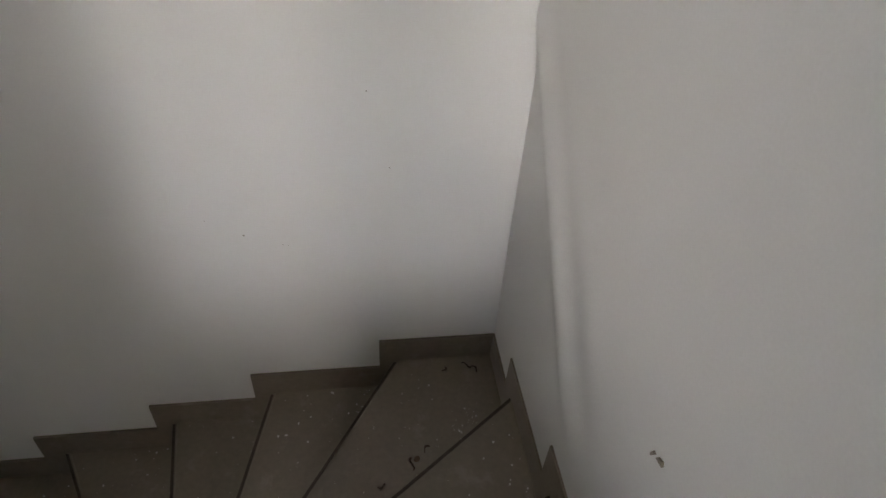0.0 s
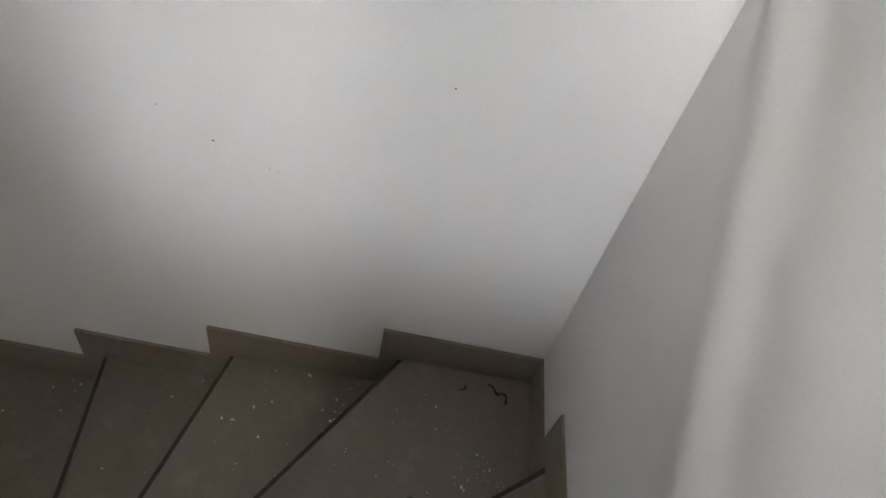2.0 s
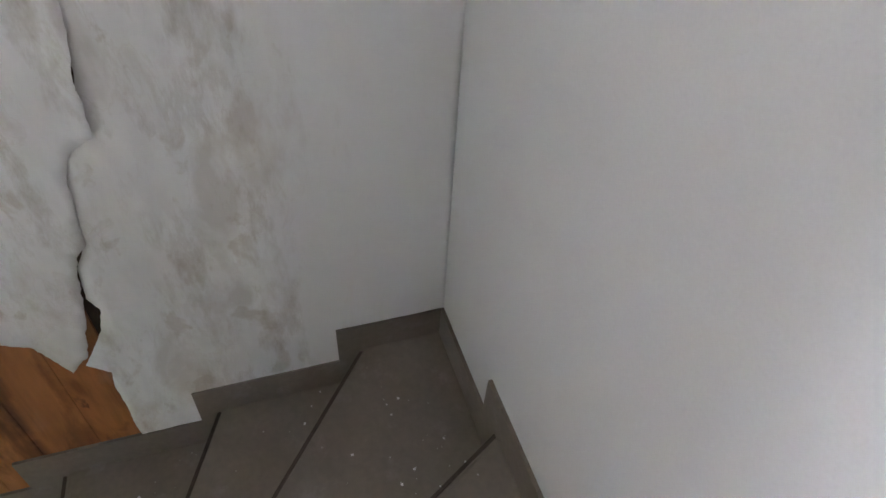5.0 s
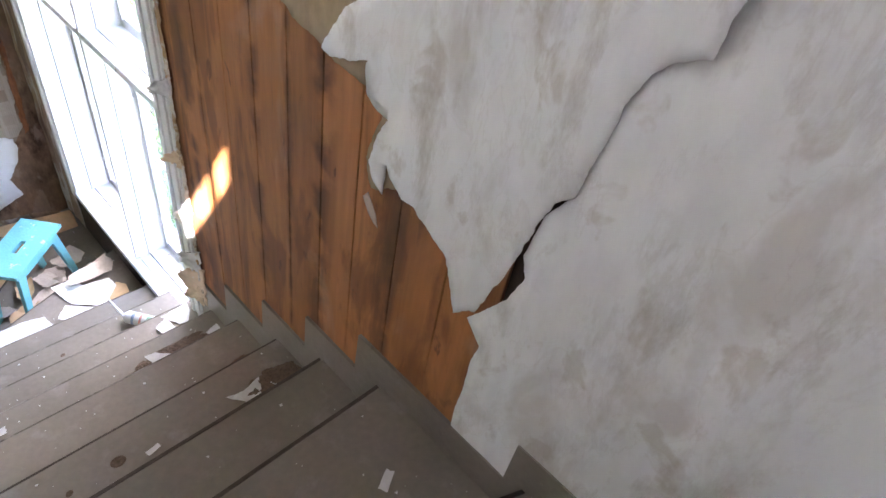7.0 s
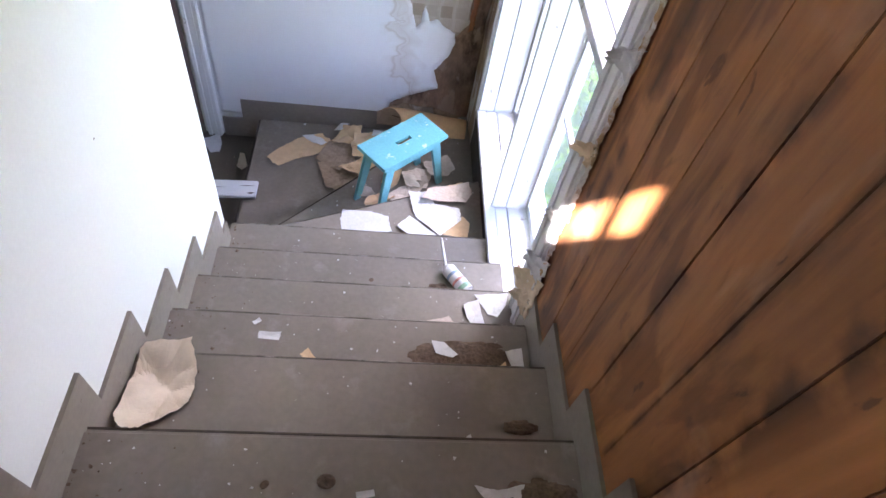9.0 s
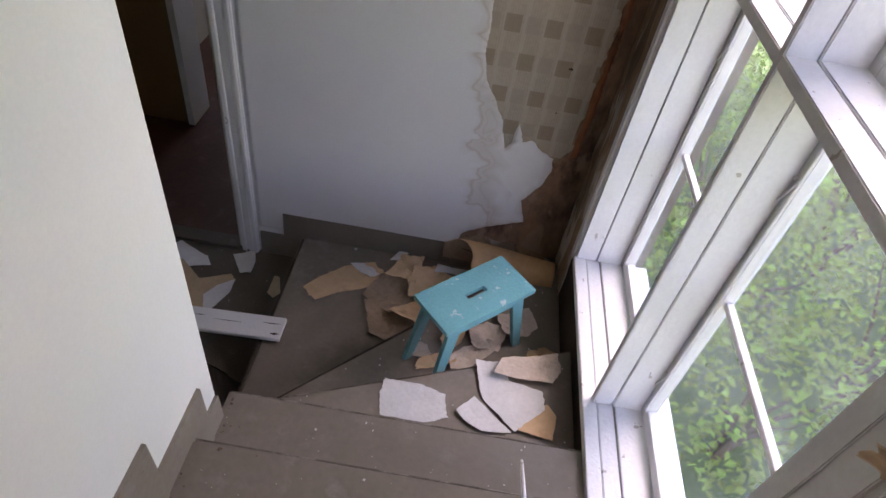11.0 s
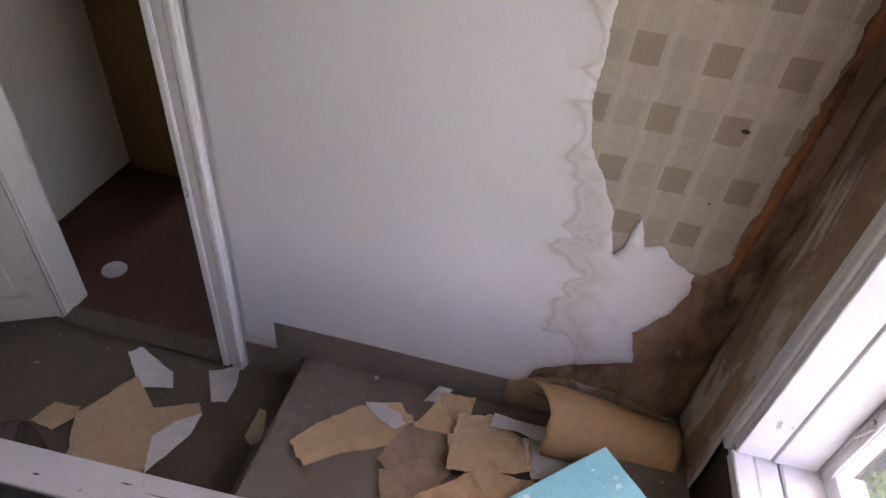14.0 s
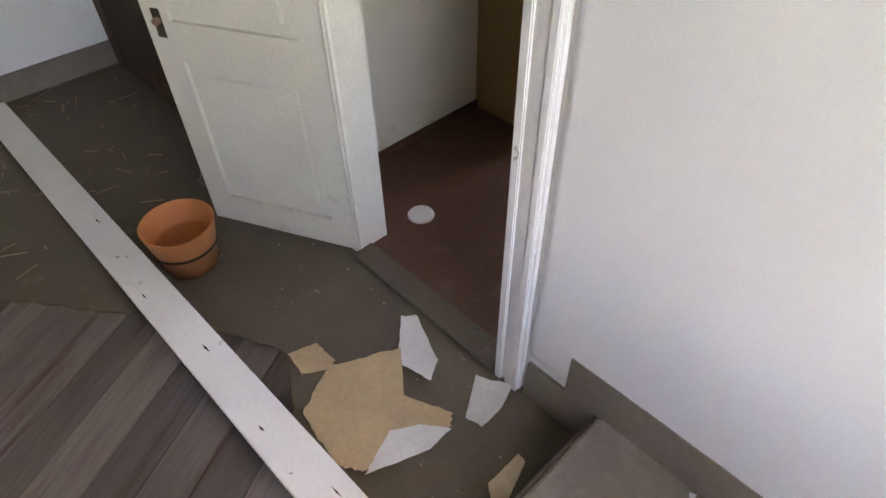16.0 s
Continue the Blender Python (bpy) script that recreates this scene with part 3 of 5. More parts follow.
torn_sheet("old_wallpaper_layer", OLDBACK, wall_e, "brittle beige older wallpaper layer", BEIGE, lambda s, o, z: (-0.0025 - o, s, z), 0.008, 0.006, 0.001, 0.04, 21)
torn_sheet("paper_flap", mat("pale_shred", (0.46, 0.36, 0.29), 0.8, scale=8, amount=0.15, bump=0.2), wall_e, "pale shred of paper still stuck to the boards", [(1.515, 2.53), (1.50, 2.552), (1.465, 2.50), (1.455, 2.463), (1.475, 2.468), (1.495, 2.49)], lambda s, o, z: (-0.003 - o, s, z), 0.003, 0.012, 0.003, 0.015, 33)
seams = [1.062, 1.22, 1.395, 1.56, 1.71, 1.865, 2.035, 2.20, 2.37, 2.605]
for a, b in zip(seams, seams[1:]):
    one_box("plank", (0.0 - 0.0015 * random.random(), 0.012, a + 0.0009, b - 0.0009, 1.15, 4.3), WOOD, wall_e, bevel=0.0016)
MOTTLE = mat("mottled_stained_paper", (0.30, 0.20, 0.13), 0.85, scale=6, amount=0.3, bump=0.4, fine=30, stretch=(1, 1.4, 0.5), dirt=(0.56, 0.50, 0.45), dirt_scale=3.2, dirt_at=0.53, dirt_soft=0.12)
blots(MOTTLE, 5.0, (1, 2.6, 0.45), (1.5, 0.4, 0.9), 0.54, 0.03, 0.75, (0.56, 0.51, 0.46), 0.0)
blots(MOTTLE, 3.0, (1, 3.0, 0.4), (6.5, 2.4, 0.2), 0.55, 0.06, 0.7, (0.10, 0.055, 0.032))
sheet("corner_wallpaper", MOTTLE, wall_e, "brown stained wallpaper peeling in the corner", 0.25, 4.3, lambda z: 4.376, lambda z: YD - 0.004, lambda s, o, z: (-0.002 - abs(o), s, z), 0.012, 12, 0.025, jag=0.0, relief=0.02, seed=51)
# ruffled torn paper along the casing edge
bm = bmesh.new()
rows = []
for i in range(131):
    z = 1.20 + i * 0.0125
    row = []
    for j in range(7):
        u = j / 6
        y = 2.602 - u * (0.032 + 0.018 * noise.noise((z * 7, 3, 0)) + 0.012 * noise.noise((z * 31, 3, 0)))
        x = -0.004 - 0.017 * math.sin(u * 2.6) * (0.5 + 0.9 * abs(noise.noise((z * 16, u * 2, 1)))) - 0.006 * noise.noise((z * 50, u * 6, 2))
        row.append(bm.verts.new((min(x, -0.003), y, z)))
    rows.append(row)
for p, q in zip(rows, rows[1:]):
    for j in range(6):
        bm.faces.new((p[j], p[j + 1], q[j + 1], q[j]))
part("torn_paper_rim", bm, mat("torn_tan_and_white_paper", (0.64, 0.60, 0.55), 0.85, scale=9, amount=0.12, bump=0.3, fine=60, dirt=(0.42, 0.27, 0.15), dirt_scale=11, dirt_at=0.46, dirt_soft=0.08), wall_e, "ruffled torn wallpaper rim beside the window casing", smooth=False).modifiers.new("thickness", "SOLIDIFY").thickness = 0.0012
TAN = mat("light_tan_paper", (0.66, 0.51, 0.36), 0.85, scale=8, amount=0.14, bump=0.3, fine=50)
for k, (z, s) in enumerate(((1.30, 0.16), (1.44, 0.12), (1.22, 0.10), (1.7, 0.07), (2.0, 0.06), (2.3, 0.07))):
    bm = bmesh.new()
    n = 9
    vs = [[bm.verts.new((-0.012 - 0.05 * (u / n) ** 2 - 0.02 * noise.noise((u * 0.5, v * 0.5, k)), 2.60 - 0.4 * s + 0.9 * s * u / n + 0.02 * noise.noise((v * 0.6, k, 2)), z + s * (v / n - 0.5) * (1.5 - u / n) + 0.02 * noise.noise((u * 0.7, k, 5)))) for u in range(n + 1)] for v in range(n + 1)]
    for p, q in zip(vs, vs[1:]):
        for j in range(n):
            bm.faces.new((p[j], p[j + 1], q[j + 1], q[j]))
    part("paper_curl", bm, (TAN if k % 2 == 0 else PAPER), wall_e, "curl of torn wallpaper", smooth=True).modifiers.new("thickness", "SOLIDIFY").thickness = 0.0012


# north wall: white paper torn away from a checked older paper
CHECK = mat("checked_old_wallpaper", (0.40, 0.335, 0.265), 0.85, scale=5, amount=0.14, bump=0.15, fine=60, dirt=(0.17, 0.11, 0.07), dirt_scale=2.2, dirt_at=0.56, dirt_soft=0.25)
nt = CHECK.node_tree
geo = nt.nodes.new("ShaderNodeNewGeometry")
sep = nt.nodes.new("ShaderNodeSeparateXYZ")
nt.links.new(geo.outputs["Position"], sep.inputs[0])
px, pz = sep.outputs["X"], sep.outputs["Z"]
zz = math_node(nt, "ADD", pz, 16.3 - 1.5255)
par = math_node(nt, "MODULO", math_node(nt, "FLOOR", math_node(nt, "DIVIDE", zz, 0.163)), 2.0)
xx = math_node(nt, "SUBTRACT", math_node(nt, "ADD", px, 16.9 + 0.512 + 0.0845), math_node(nt, "MULTIPLY", par, 0.0845))
fx = math_node(nt, "SUBTRACT", math_node(nt, "MODULO", xx, 0.169), 0.0845)
fz = math_node(nt, "SUBTRACT", math_node(nt, "MODULO", zz, 0.163), 0.0815)
sq = math_node(nt, "MULTIPLY", math_node(nt, "LESS_THAN", math_node(nt, "ABSOLUTE", fx), 0.034), math_node(nt, "LESS_THAN", math_node(nt, "ABSOLUTE", fz), 0.038))
soft = math_node(nt, "MULTIPLY", math_node(nt, "GREATER_THAN", math_node(nt, "ABSOLUTE", fx), 0.055), math_node(nt, "LESS_THAN", math_node(nt, "ABSOLUTE", fz), 0.036))
thread = math_node(nt, "MULTIPLY", math_node(nt, "LESS_THAN", math_node(nt, "MODULO", math_node(nt, "ADD", px, 8.0), 0.011), 0.004), 0.7)
stripe = math_node(nt, "LESS_THAN", math_node(nt, "ABSOLUTE", math_node(nt, "SUBTRACT", math_node(nt, "MODULO", math_node(nt, "ADD", px, 16.9 + 0.512 + 0.0422), 0.0845), 0.0)), 0.02)
bs = nt.nodes["Principled BSDF"]
src = bs.inputs["Base Color"].links[0].from_socket
for fac, col in ((stripe, (0.46, 0.40, 0.335)), (thread, (0.45, 0.39, 0.32)), (soft, (0.34, 0.285, 0.225)), (sq, (0.20, 0.145, 0.095))):
    mx = nt.nodes.new("ShaderNodeMix")
    mx.data_type = "RGBA"
    nt.links.new(math_node(nt, "MULTIPLY", fac, 0.55), mx.inputs["Factor"])
    nt.links.new(src, mx.inputs["A"])
    mx.inputs["B"].default_value = (*col, 1)
    src = mx.outputs["Result"]
nt.links.new(src, bs.inputs["Base Color"])

TIDE = mat("white_wallpaper_with_tide_marks", (0.73, 0.72, 0.725), 0.75, scale=2.2, amount=0.04, bump=0.06, fine=140, spec=0.2)
nt = TIDE.node_tree
geo = nt.nodes.new("ShaderNodeNewGeometry")
sep = nt.nodes.new("ShaderNodeSeparateXYZ")
nt.links.new(geo.outputs["Position"], sep.inputs[0])
nz = nt.nodes.new("ShaderNodeTexNoise")
nz.inputs["Scale"].default_value, nz.inputs["Detail"].default_value, nz.inputs["Roughness"].default_value = 7.0, 2, 0.5
nz.inputs["Distortion"].default_value = 0.8
mpt = nt.nodes.new("ShaderNodeMapping")
mpt.inputs["Scale"].default_value = (0.7, 0.7, 1.0)
nt.links.new(geo.outputs["Position"], mpt.inputs["Vector"])
nt.links.new(mpt.outputs[0], nz.inputs["Vector"])
base = math_node(nt, "ADD", math_node(nt, "ADD", math_node(nt, "ADD", sep.outputs["X"], 0.40), math_node(nt, "MULTIPLY", sep.outputs["Z"], 0.155)), math_node(nt, "MULTIPLY", math_node(nt, "SUBTRACT", nz.outputs["Fac"], 0.5), 0.36))
marks = None
for off, wdt in ((0.0, 0.028), (0.05, 0.010)):
    d = math_node(nt, "DIVIDE", math_node(nt, "ABSOLUTE", math_node(nt, "SUBTRACT", base, off)), wdt)
    e = math_node(nt, "MAXIMUM", math_node(nt, "SUBTRACT", 1.0, d), 0.0)
    marks = e if marks is None else math_node(nt, "MAXIMUM", marks, e)
wash = math_node(nt, "MULTIPLY", math_node(nt, "MAXIMUM", math_node(nt, "SUBTRACT", 1.0, math_node(nt, "DIVIDE", math_node(nt, "ABSOLUTE", math_node(nt, "SUBTRACT", base, 0.05)), 0.11)), 0.0), 0.30)
bs = nt.nodes["Principled BSDF"]
src = bs.inputs["Base Color"].links[0].from_socket
mx = nt.nodes.new("ShaderNodeMix")
mx.data_type = "RGBA"
nt.links.new(math_node(nt, "MAXIMUM", math_node(nt, "MULTIPLY", marks, 0.45), wash), mx.inputs["Factor"])
nt.links.new(src, mx.inputs["A"])
mx.inputs["B"].default_value = (0.36, 0.235, 0.14, 1)
nt.links.new(mx.outputs["Result"], bs.inputs["Base Color"])

ROT = mat("rotten_brown_board", (0.23, 0.14, 0.092), 0.85, scale=6, amount=0.4, bump=0.5, fine=28, stretch=(1.6, 1.6, 0.8), dirt=(0.07, 0.036, 0.022), dirt_scale=3.2, dirt_at=0.53, dirt_soft=0.12)
blots(ROT, 6.0, (1.5, 1, 0.7), (2.0, 0.0, 5.0), 0.57, 0.05, 0.6, (0.36, 0.26, 0.20), 0.3)
NORTH = [(-1.69, 0.2), (-0.60, 0.2), (-0.555, 0.42), (-0.48, 0.46), (-0.37, 0.52), (-0.242, 0.565), (-0.285, 0.70), (-0.212, 0.81), (-0.18, 0.92), (-0.188, 0.988), (-0.257, 1.024), (-0.309, 1.071), (-0.352, 1.05), (-0.387, 1.148), (-0.405, 1.03), (-0.43, 1.0), (-0.461, 1.13), (-0.524, 1.26), (-0.577, 1.345), (-0.604, 1.459), (-0.603, 1.58), (-0.61, 1.8), (-0.66, 2.2), (-0.70, 2.6), (-0.70, 3.15), (-1.69, 3.15)]
torn_sheet("white_wallpaper", TIDE, wall_n, "white wallpaper with brown tide marks and a torn edge", NORTH, lambda s, o, z: (s, YD - 0.007 - o, z), 0.007, 0.010, 0.0015, 0.04, 31)
one_box("checked_wallpaper", (-0.85, -0.075, YD - 0.0035, YD + 0.001, 0.62, 3.15), CHECK, wall_n, "older beige wallpaper with brown checks")
RUST = mat("rust_brown_stain", (0.27, 0.105, 0.045), 0.85, scale=7, amount=0.4, bump=0.4, fine=40, stretch=(2, 2, 0.5), dirt=(0.06, 0.03, 0.018), dirt_scale=5, dirt_at=0.55, dirt_soft=0.08)
torn_sheet("rust_streak", RUST, wall_n, "rust-brown water streak down the old paper", [(-0.115, 1.0), (-0.085, 1.02), (-0.072, 1.3), (-0.066, 1.6), (-0.06, 1.9), (-0.06, 2.3), (-0.085, 2.3), (-0.088, 1.9), (-0.096, 1.6), (-0.10, 1.3)], lambda s, o, z: (s, YD - 0.0062 - o, z), 0.009, 0.003, 0.001, 0.02, 71)
sheet("rotten_edge", ROT, wall_n, "brown rotten board showing behind paper", 0.15, 3.15, lambda z: 0.012, lambda z: lerp_at([(0.2, -0.66), (0.6, -0.42), (0.8, -0.27), (0.95, -0.19), (1.05, -0.115), (1.8, -0.092), (3.15, -0.08)], z), lambda s, o, z: (s, YD - 0.0045, z), 0.0, 8, 0.02, jag=0.02, seed=41)

# west wall: paper bulging off the wall near the corner
bm = bmesh.new()
rows = []
for i in range(110):
    z = 2.9 + i * (TOP - 2.9) / 109
    row = []
    for j in range(200):
        y = 0.002 + 2.2 * j / 199
        s = (y + z - 4.41) / 1.414
        on = min(1.0, max(0.0, (z - 3.05 - 0.42 * y) / 0.25))
        x = XB + 0.004 + on * (0.024 * math.exp(-(s / 0.075) ** 2) + 0.012 * math.exp(-((s - 0.2) / 0.09) ** 2) + 0.008 * math.exp(-((s - 0.42) / 0.12) ** 2)) + 0.002 * noise.noise((y * 2, z * 1.5, 0))
        row.append(bm.verts.new((x, y, z)))
    rows.append(row)
for p, q in zip(rows, rows[1:]):
    for j in range(199):
        bm.faces.new((p[j], p[j + 1], q[j + 1], q[j]))
part("loose_wallpaper", bm, WHITE, wall_w, "white wallpaper bulging in upright folds", smooth=True)
for owner, x, y, z, s, turn in ((wall_w, XB + 0.012, 1.19, 3.985, 0.012, 20), (wall_w, XB + 0.012, 1.165, 3.97, 0.009, 70)):
    bm = bmesh.new()
    prism(bm, [(-s, -0.2 * s), (s, -0.5 * s), (0.8 * s, 0.4 * s), (-0.5 * s, 0.3 * s)], 0, 0.006, pose(x, y, z, 90, 0, 90) @ pose(0, 0, 0, 0, 0, turn))
    part("torn_fleck", bm, STEP, owner, "small torn fleck in the wallpaper")
for x, z, s in ((-1.53, 3.62, 0.004), (-1.41, 3.69, 0.002), (-1.66, 3.57, 0.002), (-1.68, 3.565, 0.0015), (-2.05, 3.89, 0.003), (-1.98, 4.17, 0.003)):
    bm = bmesh.new()
    bmesh.ops.create_icosphere(bm, subdivisions=1, radius=s, matrix=Matrix.Translation((x, 0.0, z)) @ Matrix.Diagonal((1, 0.3, 0.8, 1)))
    part("nail_mark", bm, STEP, wall_s, "small brown nail mark")
inner = bpy.data.objects["wall_inner"]
for y, z, s in ((2.515, 1.985, 0.004),):
    bm = bmesh.new()
    bmesh.ops.create_icosphere(bm, subdivisions=1, radius=s, matrix=Matrix.Translation((XI1, y, z)) @ Matrix.Diagonal((0.3, 1, 0.8, 1)))
    part("nail_mark", bm, STEP, inner, "small brown nail mark")

for x, z, s in ((-0.229, 1.45, 0.012), (-0.236, 1.231, 0.006)):
    bm = bmesh.new()
    bmesh.ops.create_icosphere(bm, subdivisions=1, radius=s, matrix=Matrix.Translation((x, YD - 0.004, z)) @ Matrix.Diagonal((1, 0.3, 0.5, 1)))
    part("nail_hole", bm, DARK, wall_n, "dark nail hole in the old paper")

# stair window
win = thing("window_1", "tall white-painted casement window with flaking paint beside the stair", "window", kind="structure")
y0, y1, z0, z1 = WIN
for ya, yb, zl in ((2.605, 2.715, 0.98), (4.30, 4.372, 0.68)):
    bm = bmesh.new()
    box(bm, -0.018, 0.012, ya, yb, zl, z1 + 0.1)
    box(bm, -0.028, -0.018, ya + 0.012, ya + 0.035, zl, z1 + 0.1)
    box(bm, -0.025, -0.018, yb - 0.03, yb - 0.008, zl, z1 + 0.1)
    part("casing", bm, FRAME, win, bevel=0.002)
one_box("casing", (-0.02, 0.012, 2.605, 4.372, z1 + 0.003, z1 + 0.10), FRAME, win, bevel=0.003)
for ya, yb in ((y0 - 0.018, y0 + 0.012), (y1 - 0.012, y1 + 0.012)):
    bm = bmesh.new()
    box(bm, -0.015, 0.075, ya, yb, z0, z1)
    box(bm, 0.08, 0.19, ya - 0.004, yb + 0.004, z0, z1)
    box(bm, 0.195, 0.30 if ya < 3 else 0.245, ya - 0.008, yb + 0.008, z0, z1)
    part("jamb", bm, FRAME, win, bevel=0.002)
for xa, xb, zt in ((-0.024, 0.030, z0), (0.033, 0.094, z0 - 0.003), (0.098, 0.198, z0 + 0.004), (0.20, 0.32, z0 - 0.002)):
    one_box("sill_board", (xa, xb, y0, y1, zt - 0.04, zt), FRAME, win, bevel=0.003)
one_box("head_board", (-0.015, 0.30, y0, y1, z1 - 0.02, z1), FRAME, win, bevel=0.002)
bm = bmesh.new()
box(bm, 0.012, 0.086, 3.503, 3.530, z0, z1 - 0.02)
box(bm, 0.089, 0.195, 3.500, 3.533, z0, z1 - 0.02)
part("mullion", bm, FRAME, win, bevel=0.003)
bm = bmesh.new()
box(bm, 0.013, 0.086, y0, y1, 2.093, 2.128)
box(bm, 0.089, 0.196, y0, y1, 2.090, 2.131)
part("transom", bm, FRAME, win, bevel=0.003)


def sash(ya, yb, za, zb, bars):
    bm = bmesh.new()
    w, xa, xb = 0.043, 0.20, 0.240
    for d in ((xa, xb, ya, ya + w, za, zb), (xa, xb, yb - w, yb, za, zb), (xa + 0.001, xb, ya + w, yb - w, za, za + w + 0.01), (xa + 0.001, xb, ya + w, yb - w, zb - w, zb)):
        box(bm, *d)
    for d in ((xa - 0.008, xa, ya + w - 0.014, ya + w, za + w, zb - w), (xa - 0.008, xa, yb - w, yb - w + 0.014, za + w, zb - w)):
        box(bm, *d)
    s = part("sash", bm, FRAME, win, "white casement sash with a thin glazing bar", bevel=0.002)
    for zc in bars:
        one_box("glazing_bar", (xa + 0.012, xb - 0.004, ya + w, yb - w, zc - 0.011, zc + 0.011), FRAME, s, bevel=0.002)
    g = one_box("pane", (0.230, 0.233, ya + w - 0.004, yb - w + 0.004, za + w, zb - w + 0.004), GLASS, s)
    g.visible_shadow = False
    for zc in ((za + 0.22, zb - 0.3) if zb - za > 1 else ()):
        bm = bmesh.new()
        bmesh.ops.create_cone(bm, cap_ends=True, segments=8, radius1=0.004, radius2=0.004, depth=0.07, matrix=pose(xa - 0.012, yb - 0.028, zc, 14, 8, 0))
        bmesh.ops.create_uvsphere(bm, u_segments=8, v_segments=6, radius=0.007, matrix=Matrix.Translation((xa - 0.008, yb - 0.02, zc + 0.038)))
        part("hook", bm, FRAME, s, "painted window hook", smooth=True)


for ya, yb in ((y0 + 0.014, 3.512), (3.520, y1 - 0.014)):
    sash(ya, yb, z0 + 0.008, 2.10, (1.385,))
    sash(ya, yb, 2.12, z1 - 0.022, ())

# door casing, jambs, threshold and the open panelled door
door = thing("door_1", "open panelled door in yellowed white paint, swung into the hall", "door", kind="structure")
for xa, xb in ((DX1, DX1 + 0.100),):
    bm = bmesh.new()
    box(bm, xa, xb, YD - 0.022, YD, 0.0, DTOP + 0.1)
    box(bm, xa + 0.004, xa + 0.030, YD - 0.034, YD - 0.022, 0.0, DTOP + 0.1)
    box(bm, xa + 0.044, xa + 0.072, YD - 0.030, YD - 0.022, 0.0, DTOP + 0.1)
    box(bm, xb - 0.026, xb - 0.003, YD - 0.036, YD - 0.022, 0.0, DTOP + 0.1)
    part("casing", bm, FRAME, door, "moulded white door casing", bevel=0.003)
one_box("casing", (DX0, DX1, YD - 0.022, YD, DTOP, DTOP + 0.1), FRAME, door, bevel=0.003)
for xa, xb in ((DX0, DX0 + 0.022), (DX1 - 0.022, DX1)):
    one_box("jamb", (xa, xb, YD + 0.001, YD + NT + 0.002, 0.0, DTOP), DOORP, door, bevel=0.002)
one_box("threshold", (DX0 + 0.022, DX1 - 0.022, YD - 0.03, YD + 0.07, -0.02, 0.016), HALL, door, "worn wooden threshold", bevel=0.005)
hinge, tip = Vector((-2.576, 4.704)), Vector((-3.177, 4.399))
ang = math.degrees(math.atan2(tip.y - hinge.y, tip.x - hinge.x))
lm = pose(hinge.x, hinge.y, 0.012, 0, 0, ang)
W = (tip - hinge).length
bm = bmesh.new()
for d in ((0, 0.11, 0, 0.036, 0, 1.99), (W - 0.10, W, 0, 0.036, 0, 1.99), (0.11, W - 0.10, 0, 0.036, 0, 0.13), (0.11, W - 0.10, 0, 0.036, 0.72, 0.86), (0.11, W - 0.10, 0, 0.036, 1.35, 1.46), (0.11, W - 0.10, 0, 0.036, 1.88, 1.99)):
    box(bm, *d, lm)
leaf = part("leaf", bm, DOORP, door, "yellowed white door leaf")
for za, zb in ((0.13, 0.72), (0.86, 1.35), (1.46, 1.88)):
    bm = bmesh.new()
    box(bm, 0.11, W - 0.10, 0.014, 0.022, za, zb, lm)
    box(bm, 0.155, W - 0.145, 0.004, 0.032, za + 0.045, zb - 0.045, lm)
    part("panel", bm, DOORP, leaf, bevel=0.006)
bm = bmesh.new()
box(bm, W - 0.07, W - 0.035, -0.002, 0.038, 0.80, 0.90, lm)
part("lock_plate", bm, DARK, leaf, "rusty lock plate", bevel=0.002)
bm = bmesh.new()
bmesh.ops.create_cone(bm, cap_ends=True, segments=16, radius1=0.012, radius2=0.012, depth=0.075, matrix=lm @ pose(W - 0.055, 0.018, 0.86, 90, 0, 0))
part("keyhole_bush", bm, ROT, leaf, "brown metal keyhole bush", smooth=False)

x = -4.82
while x < -2.78:
    w = 0.13 + 0.05 * random.random()
    one_box("timber_board", (x, min(x + w, -2.72) - 0.004, YD - 0.018 - 0.004 * random.random(), YD, 0.0, 1.49), DARK, wall_n, "dark bare timber board", bevel=0.003)
    x += w

# hall floor: painted sheet with a broken edge over old boards
fl = bpy.data.objects["floor_hall"]
bm = bmesh.new()
edge = [(-5.2, 3.20), (-3.34, 3.55), (-2.88, 3.89), (-2.52, 4.12), (-2.36, 4.18), (-2.05, 4.02), (-1.75, 3.86), (-1.485, 3.75)]
pts2 = []
for (xa, ya), (xb, yb) in zip(edge, edge[1:]):
    for i in range(14):
        u = i / 14
        pts2.append((xa + (xb - xa) * u, ya + (yb - ya) * u + ragged(xa + (xb - xa) * u, 51, 0.02)))
pts2.append(edge[-1])
for (xa, ya), (xb, yb) in zip(pts2, pts2[1:]):
    prism(bm, [(xa, ya), (xb, yb), (xb, YD), (xa, YD)], -0.012, 0.0)
bmesh.ops.remove_doubles(bm, verts=bm.verts, dist=0.0005)
part("painted_floor_sheet", bm, HALL, fl, "brown painted floor covering with a broken edge")
turn = pose(-2.4, 3.4, 0, 0, 0, 28)
x = -1.6
while x < 1.3:
    w = 0.13 + 0.04 * random.random()
    bm = bmesh.new()
    box(bm, x, x + w - 0.004, -1.1, 0.98 - 0.25 * abs(x), -0.030, -0.014 - 0.004 * random.random(), turn)
    part("floorboard", bm, OLDWOOD, fl)
    x += w
for dims in ((-4.83, -4.812, 1.6, YD, 0.0, 0.14),):
    tagged(one_box("baseboard", dims, STEP, bevel=0.003), "grey-brown painted baseboard in the hall", "baseboard", kind="structure")
